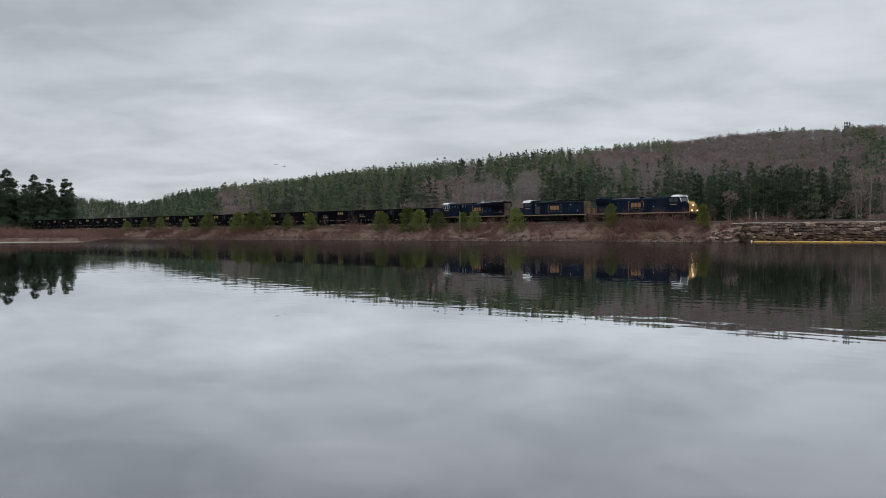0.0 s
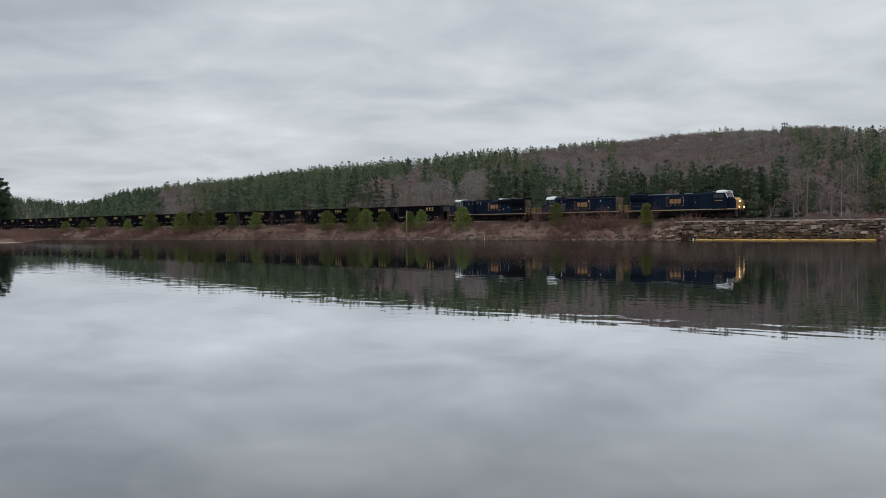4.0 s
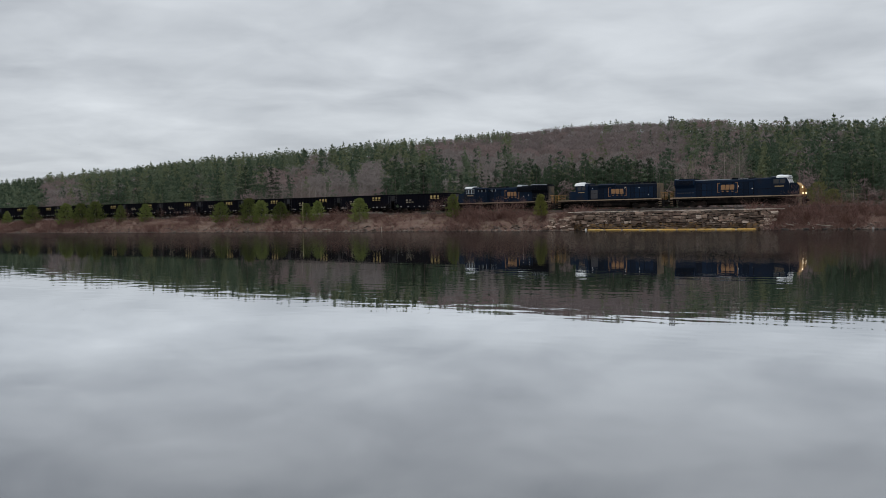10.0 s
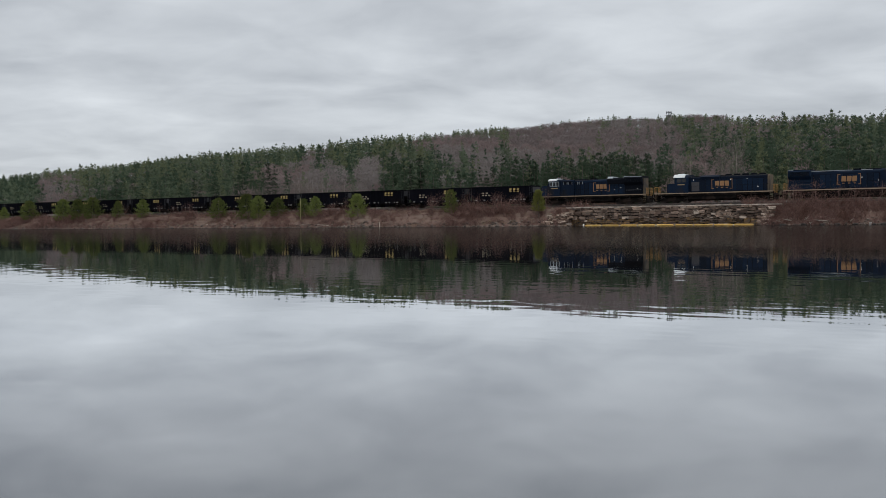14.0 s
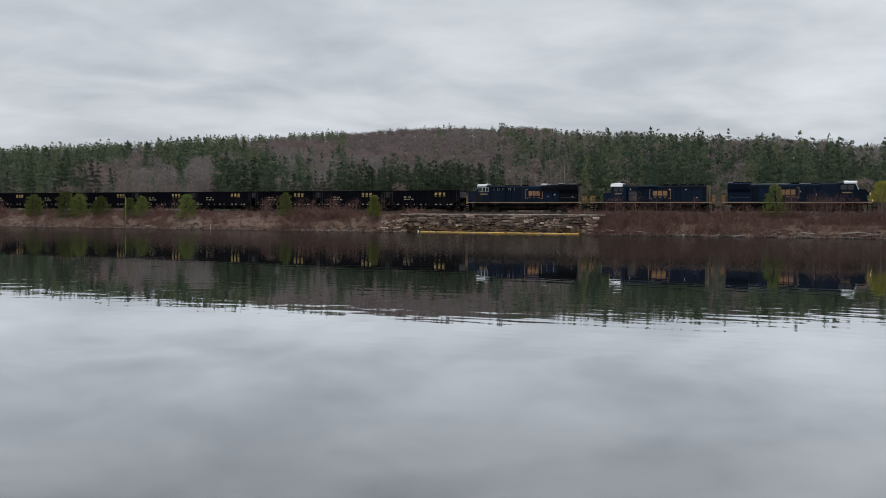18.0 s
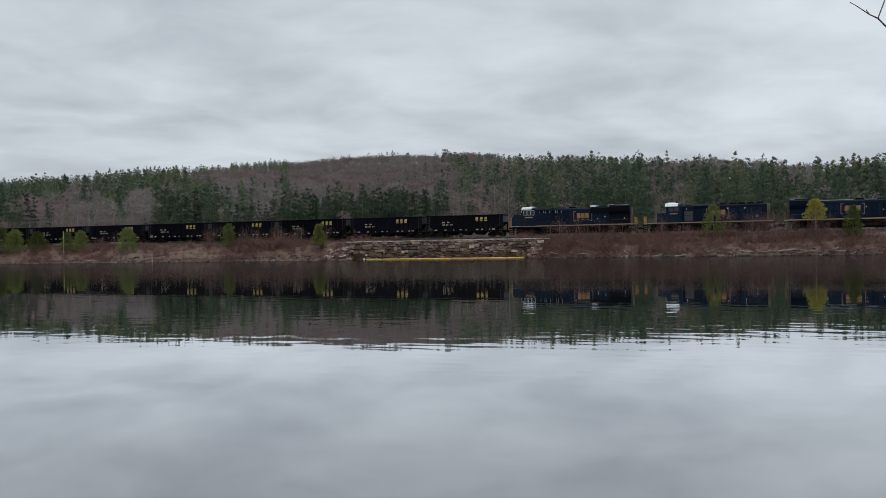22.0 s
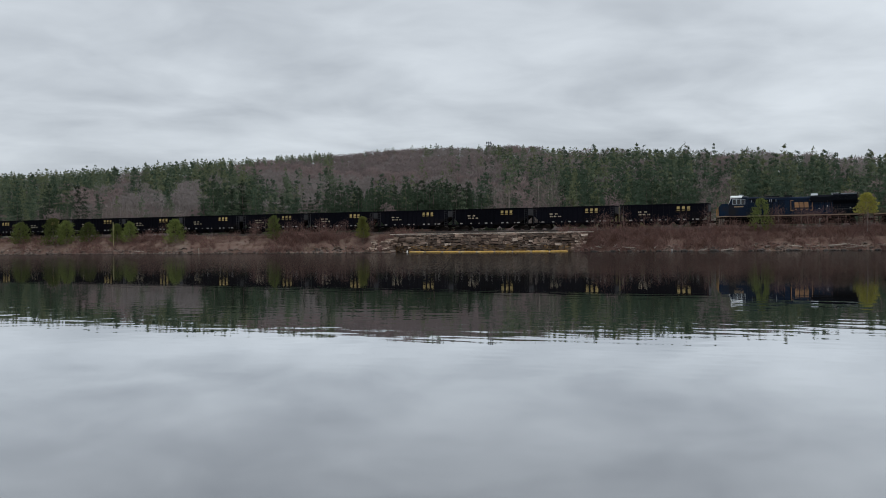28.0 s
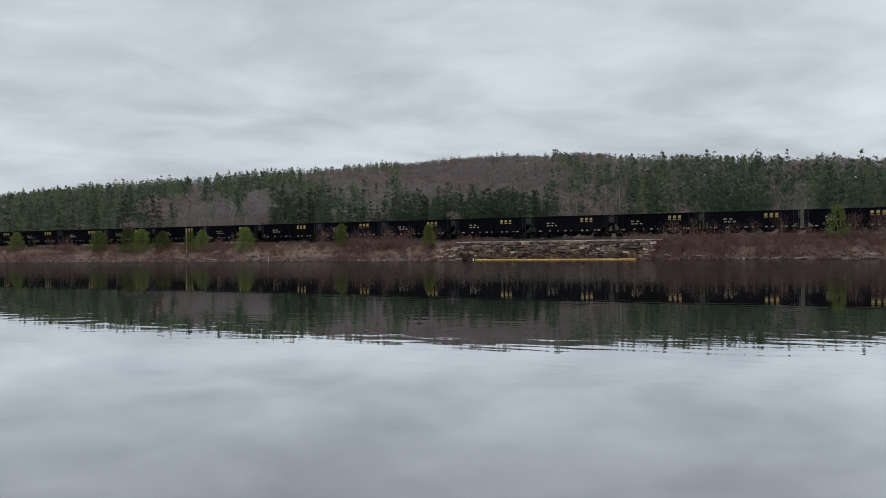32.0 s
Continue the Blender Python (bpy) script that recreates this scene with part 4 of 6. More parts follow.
def build_saplings():
    rg = np.random.default_rng(31)
    kinds = []
    for i in range(5):
        root = new("bare_sapling")
        V, F = bare_tree_arrays(rg, 4.5, 1.6, 14, 190, 0.016, 0.15)
        part("crown", tri_mesh("crown", V, F, [M_TWIG]), None, root)
        part("trunk", trunk_geo(4.2, 0.035), M_BARK, root)
        tagged(root, "thin leafless sapling on the embankment", "sapling", "bare saplings")
        kinds.append(root)
    spots = [rg.uniform(-128, -119) for i in range(4)] + [rg.uniform(-104, -76) for i in range(20)] + [rg.uniform(-36, -1) for i in range(34)] + [rg.uniform(-1, 40) for i in range(26)] + [rg.uniform(-290, -140) for i in range(12)]
    for i, s in enumerate(spots):
        n = rg.uniform(-6.4, -4.6)
        x, y = xy_of(s, n)
        z = float(ground_z(np.array(s), np.array(n))) - 0.1
        f = rg.uniform(0.55, 1.05)
        m = pose(x, y, z, 0, 0, rg.uniform(0, 360))
        ob = kinds[i] if i < 5 else copy_thing(kinds[i % 5], m)
        ob.matrix_basis = m @ Matrix.Diagonal((f, f, f, 1))
    # grey hardwoods standing at the foot of the hill
    big = []
    for i in range(4):
        root = new("bare_hardwood")
        V, F = bare_tree_arrays(rg, 14, 3.3, 18, 170, 0.055, 0.2)
        part("crown", tri_mesh("crown", V, F, [M_ASPEN]), None, root)
        part("trunk", trunk_geo(13, 0.17), M_PALEBARK, root)
        tagged(root, "leafless grey hardwood at the foot of the hill", "tree", "bare hardwoods behind the track")
        big.append(root)
    c = 0
    for a0, a1, many, dd, el in ((0.2, 5.8, 22, 56, 78), (24.3, 25.6, 5, 62, 108), (26.9, 28.4, 5, 66, 120), (25.4, 27.2, 5, 56, 70), (36.6, 39.3, 7, 80, 96), (40.0, 43.0, 8, 70, 84), (-1.5, 0.5, 4, 60, 70), (14.5, 24, 6, 48, 48), (30, 40, 8, 46, 56), (44, 53, 8, 60, 80)):
        for i in range(many):
            a = a0 + (a1 - a0) * rg.random()
            d = OFF / math.cos(radians(AZ - a)) + dd + rg.uniform(-12, 10)
            x, y = d * math.sin(radians(a)), d * math.cos(radians(a))
            s, n = sn_of(x, y)
            z = float(ground_z(np.array(s), np.array(n))) - 0.2
            f = (1.6 + d * el / 1606 - z) / 14 * rg.uniform(0.85, 1.1)
            m = pose(x, y, z, 0, 0, rg.uniform(0, 360))
            ob = big[c] if c < 4 else copy_thing(big[c % 4], m)
            ob.matrix_basis = m @ Matrix.Diagonal((f, f, f, 1))
            c += 1


build_saplings()

# ---- the train ----
def wheelset(r, parent, x, z):
    g = Geo()
    for y in (-0.78, 0.78):
        g.rod((0, y - 0.07, 0), (0, y + 0.07, 0), r, r, 20)
        g.rod((0, y * 0.91, 0), (0, y * 0.86, 0), r + 0.03, r + 0.03, 20)
        # hub and holes that show the turning
        g.rod((0, y + (0.07 if y > 0 else -0.07), 0), (0, y + (0.13 if y > 0 else -0.13), 0), 0.16, 0.13, 8)
        for k in range(3):
            a = k * 2.094
            cx, cz = 0.6 * r * math.cos(a), 0.6 * r * math.sin(a)
            yy = y + (0.07 if y > 0 else -0.07)
            g.box(cx - 0.06, cx + 0.06, min(yy, yy * 1.02), max(yy, yy * 1.02), cz - 0.06, cz + 0.06)
    g.rod((0, -0.8, 0), (0, 0.8, 0), 0.09, 0.09, 8)
    return part("wheelset", g, M_WHEEL, parent, at=Matrix.Translation((x, 0, z)))


def truck(parent, x, axles, r, long):
    g = Geo()
    for y in (-1.08, 1.08):
        y0, y1 = y - 0.09, y + 0.09
        e = axles[-1] + 0.42
        g.prism("y", [(-e, r - 0.08), (-e + 0.2, r - 0.2), (e - 0.2, r - 0.2), (e, r - 0.08), (e, r + 0.12), (e - 0.5, r + 0.32), (-e + 0.5, r + 0.32), (-e, r + 0.12)], y0, y1)
        for a in axles:
            g.box(a - 0.17, a + 0.17, y - 0.14, y + 0.14, r - 0.17, r + 0.2)
        for a, b in zip(axles, axles[1:]):
            m = (a + b) / 2
            for q in (-0.16, 0.0, 0.16):
                g.rod((m + q, y, r - 0.1), (m + q, y, r + 0.34), 0.07, 0.07, 6)
        if long:
            g.rod((-e, y * 1.1, r + 0.4), (e, y * 1.1, r + 0.4), 0.05, 0.05, 6)
    g.box(-0.3, 0.3, -1.0, 1.0, r - 0.05, r + 0.35)
    e = axles[-1] + (0.3 if long else 0.05)
    g.box(-e, e, -0.62, 0.62, r + 0.15, r + (0.78 if long else 0.42))
    t = part("truck", g, M_UNDER, parent, at=Matrix.Translation((x, 0, 0)))
    return t, [wheelset(r, t, a, r) for a in axles]


def emblem(parent, x, z, w, h, y, mat):
    """A plain bracketed mark of three blocks on each side."""
    for sgn in (-1, 1):
        yy = sorted((sgn * y, sgn * (y + 0.012)))
        t = 0.085
        for d in (-1, 1):
            g = Geo()
            e = x + d * w / 2
            g.box(e - t / 2, e + t / 2, *yy, z - h / 2, z + h / 2)
            a, b = sorted((e, e - d * 0.36))
            for q in (z - h / 2, z + h / 2 - t):
                g.box(a, b, *yy, q, q + t)
            part("emblem_bracket", g, mat, parent, "gold painted bracket")
        bw = (w - 1.0) / 3
        for k in range(3):
            part("emblem_block", plain_block(x + (k - 1) * (bw + 0.02), z + 0.03 * h, bw - 0.04, 0.54 * h, yy), mat, parent, "gold painted block")
            part("emblem_bar", Geo().box(x + (k - 1) * 0.8 - 0.16, x + (k - 1) * 0.8 + 0.16, *yy, z - 0.41 * h, z - 0.34 * h), mat, parent, "small gold painted bar")


def plain_block(c, z, w, h, yy):
    """One slanted block with clipped corners of a three-part painted mark."""
    a, b, lo, hi, q = c - w / 2, c + w / 2, z - h / 2, z + h / 2, 0.07 * h
    return Geo().prism("y", [(a, lo + q), (a + q, lo), (b - q - 0.05, lo), (b - 0.05, lo + q), (b, hi - q), (b - q, hi), (a + q + 0.05, hi), (a + 0.05, hi - q)], *yy)


def rails_of(L, y, x0, x1, posts):
    g = Geo()
    for i in range(posts):
        x = x0 + (x1 - x0) * i / (posts - 1)
        g.rod((x, y, 1.7), (x, y, 2.75), 0.022, 0.022, 4)
    g.rod((x0, y, 2.75), (x1, y, 2.75), 0.026, 0.026, 5)
    return g


def end_rail(ob, x, sgn):
    """Hooked posts and bars at an end of the walkway, each a part."""
    for y in (-1.35, -0.85, -0.35, 0.35, 0.85, 1.35):
        part("end_rail_post", Geo().rod((x, y, 1.35), (x, y, 2.7), 0.032, 0.032, 5).rod((x, y, 2.68), (x - sgn * 0.28, y, 2.70), 0.03, 0.03, 5), M_YELLOW, ob, "yellow end handrail post")
    for y in (-0.85, 0.85):
        for z in (2.7, 2.1):
            part("end_rail_bar", Geo().rod((x, y - 0.5, z), (x, y + 0.5, z), 0.03, 0.03, 5), M_YELLOW, ob, "yellow end handrail bar")


def steps(ob, x):
    for y in (-1.3, 1.3):
        for k in range(4):
            z = 0.42 + 0.33 * k
            part("step_tread", Geo().box(x - 0.28, x + 0.28, y - 0.17, y + 0.17, z, z + 0.05), M_TAN, ob)
        for q in (-0.3, 0.3):
            part("step_side", Geo().box(x + q - 0.03, x + q + 0.03, y - 0.19, y + 0.19, 0.4, 1.6), M_UNDER, ob)


def coupler(parent, x, sgn):
    g = Geo().box(min(x, x + sgn * 0.55), max(x, x + sgn * 0.55), -0.14, 0.14, 0.72, 1.0)
    g.prism("y", [(x + sgn * 0.5, 0.66), (x + sgn * 0.78, 0.7), (x + sgn * 0.78, 1.02), (x + sgn * 0.5, 1.06)], -0.2, 0.2)
    part("coupler", g, M_UNDER, parent)


def underframe(ob, L, tank):
    e = L / 2 - 0.75
    part("frame", Geo().prism("y", [(-e, 1.35), (-4.6, 1.2), (4.6, 1.2), (e, 1.35), (e, 1.66), (-e, 1.66)], -1.45, 1.45), M_UNDER, ob)
    for y in (-1.46, 1.46):
        part("walkway_edge", Geo().box(-e, e, min(y, y * 1.02), max(y, y * 1.02), 1.53, 1.69), M_TAN, ob, "dusty yellow walkway edge")
        part("handrail", rails_of(L, y * 0.99, -e + 0.6, e - 3.6, 12), M_HOOD, ob)
    g = Geo().prism("x", [(-1.32, 0.62), (-1.0, 0.34), (1.0, 0.34), (1.32, 0.62), (1.32, 1.2), (-1.32, 1.2)], tank[0], tank[1])
    part("fuel_tank", g, M_UNDER, ob)
    for y in (-1.2, 1.2):
        part("air_tank", Geo().rod((tank[0] + 1.3, y * 1.14, 1.36), (tank[1] - 2.2, y * 1.14, 1.36), 0.12, 0.12, 8), M_UNDER, ob)
    for sgn in (-1, 1):
        coupler(ob, sgn * e, sgn)
        steps(ob, sgn * (e - 0.25))
        part("pilot", Geo().prism("y", [(sgn * (e - 0.02), 0.3), (sgn * (e + 0.14), 0.25), (sgn * (e + 0.05), 1.36), (sgn * (e - 0.02), 1.36)], -1.35, 1.35), M_UNDER, ob)
        end_rail(ob, sgn * (e + 0.02), sgn)


def doors(ob, x0, x1, y, z0, z1, many):
    w = (x1 - x0) / many
    me = Geo().box(0.045, w - 0.045, -0.012, 0.012, z0, z1).box(w * 0.72, w * 0.8, -0.02, 0.02, (z0 + z1) / 2, (z0 + z1) / 2 + 0.22).mesh("hood_door")
    me.materials.append(M_NAVY)
    for sgn in (-1, 1):
        # added dark sheet puts the gaps between doors into colour as dark lines
        part("door_backing", Geo().box(x0 - 0.04, x1 + 0.04, *sorted((sgn * y, sgn * (y + 0.006))), z0 - 0.05, z1 + 0.05), M_HOOD, ob)
        for k in range(many):
            part("hood_door", me, None, ob, at=Matrix.Translation((x0 + w * k, sgn * (y + 0.012), 0)))


def spots(ob, pts, y):
    for x, z in pts:
        for sgn in (-1, 1):
            part("marker_lamp", Geo().rod((x, sgn * y, z), (x, sgn * (y + 0.05), z), 0.055, 0.055, 8), M_SPOT, ob, "small white marker lamp")


def number_bars(ob, x, z, y, w=1.4):
    for sgn in (-1, 1):
        g = Geo()
        yy = sorted((sgn * y, sgn * (y + 0.012)))
        g.box(x - w / 2, x + w / 2, *yy, z, z + 0.16)
        part("number_bar", g, M_FADED, ob, "faded gold bar under the cab window")


def cab_windows(ob, x0, x1, y, z0, z1, many, trim):
    w = (x1 - x0) / many
    for sgn in (-1, 1):
        for k in range(many):
            yy = sorted((sgn * (y - 0.02), sgn * (y + 0.015)))
            wd = part("cab_window", Geo().box(x0 + w * k + 0.06, x0 + w * (k + 1) - 0.06, *yy, z0, z1), M_GLASS, ob)
            fr = Geo()
            yf = sorted((sgn * y, sgn * (y + 0.03)))
            a, b = x0 + w * k, x0 + w * (k + 1)
            for q in ((a, a + 0.06, z0, z1), (b - 0.06, b, z0, z1), (a, b, z1, z1 + 0.06), (a, b, z0 - 0.06, z0)):
                fr.box(q[0], q[1], *yf, q[2], q[3])
            part("window_frame", fr, trim, wd)


def wide_cab(ob, x0, L, front):
    """A wide cab and nose that ends at the front; x0: its back."""
    e = L / 2 - 0.75
    part("cab", Geo().prism("y", [(x0, 1.66), (x0 + 2.7, 1.66), (x0 + 2.7, 3.5), (x0 + 2.25, 4.45), (x0, 4.45)], -1.52, 1.52), M_NAVY, ob)
    part("cab_roof", Geo().prism("x", [(-1.56, 4.4), (1.56, 4.4), (1.5, 4.62), (0.9, 4.82), (-0.9, 4.82), (-1.5, 4.62)], x0 + 0.75, x0 + 2.45), M_WHITE, ob, "white cab roof")
    part("cab_roof_rear", Geo().prism("x", [(-1.5, 4.4), (1.5, 4.4), (1.4, 4.56), (0.8, 4.7), (-0.8, 4.7), (-1.4, 4.56)], x0 - 0.05, x0 + 0.74), M_NAVY, ob)
    for y in (-1.3, 1.3):
        part("windshield_pillar", Geo().rod((x0 + 2.72, y, 3.5), (x0 + 2.32, y, 4.42), 0.07, 0.07, 6), M_WHITE, ob, "white windshield pillar")
    part("windshield", Geo().prism("y", [(x0 + 2.70, 3.52), (x0 + 2.74, 3.52), (x0 + 2.32, 4.40), (x0 + 2.28, 4.40)], -1.3, 1.3), M_GLASS, ob)
    nose = Geo().prism("y", [(x0 + 2.7, 1.66), (e - 0.35, 1.66), (e - 0.3, 3.0), (e - 0.75, 3.55), (x0 + 2.7, 3.62)], -1.15, 1.15)
    part("nose", nose, M_NAVY, ob)
    part("nose_front", Geo().prism("y", [(e - 0.42, 1.68), (e - 0.33, 1.68), (e - 0.27, 3.02), (e - 0.74, 3.58), (e - 0.84, 3.58), (e - 0.38, 3.0)], -1.18, 1.18), front, ob)
    cab_windows(ob, x0 + 0.25, x0 + 2.15, 1.52, 3.5, 4.2, 3 if front is M_NAVY else 2, M_GREYP if front is M_NAVY else M_NAVY)
    number_bars(ob, x0 + 1.2, 3.0, 1.52)
    part("grab_rail", Geo().rod((e - 0.2, -1.2, 1.7), (e - 0.2, -1.2, 3.1), 0.04, 0.04, 6).rod((e - 0.2, 1.2, 1.7), (e - 0.2, 1.2, 3.1), 0.04, 0.04, 6), M_YELLOW, ob)
    part("headlight", Geo().rod((x0 + 2.45, -0.3, 4.6), (x0 + 2.62, -0.3, 4.6), 0.13, 0.15, 8).rod((x0 + 2.45, 0.3, 4.6), (x0 + 2.62, 0.3, 4.6), 0.13, 0.15, 8), M_GREYP, ob)
    part("horn", Geo().rod((x0 + 0.7, 0.3, 4.9), (x0 + 1.3, 0.3, 4.92), 0.04, 0.1, 6).box(x0 + 0.6, x0 + 0.8, 0.1, 0.5, 4.8, 4.95), M_GREYP, ob)


def road_engine(kind):
    """A six-axle wide-cab locomotive, front towards +x, wheels on z = 0."""
    L = 22.6 if kind == "lead" else 22.3
    ob = new("locomotive")
    e = L / 2 - 0.75
    underframe(ob, L, (-4.35, 4.35))
    sets = []
    for x in (-7.0, 7.0):
        t, w = truck(ob, x, (-1.95, 0.0, 1.95), 0.53, True)
        sets += w
    x0 = e - 4.55
    wide_cab(ob, x0, L, M_YELLOW if kind == "lead" else M_NAVY)
    h = 4.42
    part("engine_hood", Geo().prism("x", [(-0.98, 1.66), (0.98, 1.66), (0.98, h - 0.18), (0.8, h), (-0.8, h), (-0.98, h - 0.18)], -e + 4.1, x0 - 2.6), M_NAVY, ob)
    part("equipment_cabinet", Geo().prism("x", [(-1.4, 1.66), (1.4, 1.66), (1.4, h - 0.1), (1.25, h + 0.08), (-1.25, h + 0.08), (-1.4, h - 0.1)], x0 - 2.6, x0), M_NAVY, ob)
    doors(ob, -e + 4.4, x0 - 2.9, 0.98, 1.85, 3.9, 11)
    # radiator end, wider at the top
    rad = M_NAVY if kind == "lead" else M_HOOD
    part("radiator_section", Geo().prism("x", [(-1.0, 1.66), (1.0, 1.66), (1.0, 3.2), (1.5, 3.75), (1.5, 4.5), (1.3, 4.68), (-1.3, 4.68), (-1.5, 4.5), (-1.5, 3.75), (-1.0, 3.2)], -e + 0.75, -e + 4.1), rad, ob)
    for sgn in (-1, 1):
        g = Geo()
        for k in range(7):
            z = 3.8 + 0.095 * k
            yy = sorted((sgn * 1.5, sgn * 1.53))
            g.box(-e + 1.0, -e + 3.9, *yy, z, z + 0.045)
        part("radiator_grille", g, M_HOOD, ob)
        yy = sorted((sgn * 1.0, sgn * 1.02))
        g = Geo()
        for k in range(9):
            g.box(-e + 1.1 + 0.32 * k, -e + 1.3 + 0.32 * k, *yy, 2.35, 2.5)
        part("louvre", g, M_SCUFF, ob)
    part("end_panel", Geo().box(-e + 0.55, -e + 0.76, -0.95, 0.95, 1.7, 4.4), M_END, ob, "grimy yellow end panel")
    part("radiator_roof", Geo().box(-e + 0.7, -e + 4.2, -1.35, 1.35, 4.68, 4.76), M_HOOD, ob)
    part("exhaust", Geo().box(-0.6, 0.5, -0.35, 0.35, h, h + 0.26), M_HOOD, ob)
    part("blower_housing", Geo().prism("x", [(-0.7, h), (0.7, h), (0.6, h + 0.2), (-0.6, h + 0.2)], 1.2, 3.4), M_HOOD, ob)
    if kind == "lead":
        part("roof_hatch", Geo().box(-e + 4.3, -0.9, -0.55, 0.55, h, h + 0.1), M_GREYP, ob, "pale roof hatch strip")
        # pale strips paint the sky's sheen along the roof edges
        for sgn in (-1, 1):
            for x, q, y, z in ((-e + 0.8, -e + 1.5, 1.3, 4.66), (-e + 3.0, -e + 8.0, 0.84, h - 0.02), (0.6, 2.2, 0.84, h - 0.02)):
                part("roof_edge", Geo().box(x, q, *sorted((sgn * y, sgn * (y + 0.1))), z, z + 0.09), M_GREYP, ob, "pale strip painted as sky sheen on the roof edge")
        emblem(ob, -e + 9.5, 3.1, 3.2, 1.6, 1.02, M_GOLD)
        spots(ob, ((0.8, 3.3), (3.0, 2.8), (x0 + 2.2, 2.2)), 1.4)
        e2 = e + 0.12
        for y in (-0.95, 0.95):
            part("ditch_light", Geo().rod((e2 - 0.1, y, 1.95), (e2, y, 1.95), 0.14, 0.14, 10), M_LAMP, ob, "glowing amber ditch light")
        part("headlamp_lens", Geo().rod((e - 0.28, 0, 2.9), (e - 0.2, 0, 2.9), 0.16, 0.16, 10), M_LAMP, ob, "glowing headlamp")
    else:
        for x in (-e + 3.3, -e + 6.2):
            part("roof_panel", Geo().prism("x", [(-1.35, h + 0.1), (1.35, h + 0.1), (1.0, h + 0.42), (-1.0, h + 0.42)], x, x + 0.95), M_GREYP, ob, "pale roof panel")
        part("dynamic_brake_housing", Geo().prism("x", [(-1.3, 3.5), (1.3, 3.5), (1.4, 4.3), (1.2, 4.6), (-1.2, 4.6), (-1.4, 4.3)], -e + 4.1, -e + 7.2), M_HOOD, ob)
        # added strips coloured like the sky's sheen on the roof edges
        for sgn in (-1, 1):
            part("roof_edge", Geo().box(-e + 0.8, -e + 3.0, *sorted((sgn * 1.3, sgn * 1.4)), 4.66, 4.75), M_GREYP, ob, "pale strip painted as sky sheen on the roof edge")
            part("roof_edge", Geo().box(-0.5, 3.6, *sorted((sgn * 0.82, sgn * 0.92)), h - 0.04, h + 0.04), M_SCUFF, ob, "grey strip painted as sky sheen on the roof edge")
        emblem(ob, -1.95, 3.1, 3.0, 1.6, 1.02, M_GOLD)
        spots(ob, ((-4.4, 2.6), (-5.6, 2.9), (-8.7, 2.6), (3.6, 3.6)), 1.02)
        for k in range(4):
            for sgn in (-1, 1):
                x = x0 - 1.0 - 0.95 * k
                yy = sorted((sgn * (1.4 if x > x0 - 2.5 else 0.98), sgn * (1.44 if x > x0 - 2.5 else 1.03)))
                vent = part("hood_vent", Geo().box(x - 0.32, x + 0.32, *yy, 3.72, 4.12), M_HOOD, ob)
                fr = Geo()
                for q in ((x - 0.36, x - 0.30), (x + 0.30, x + 0.36)):
                    fr.box(*q, yy[0] - 0.01, yy[1] + 0.01, 3.7, 4.14)
                part("vent_frame", fr, M_GREYP, vent)
        part("intake_box", Geo().box(x0 - 2.2, x0 - 0.3, -1.45, 1.45, 4.05, 4.3), M_HOOD, ob)
    return ob, sets, L


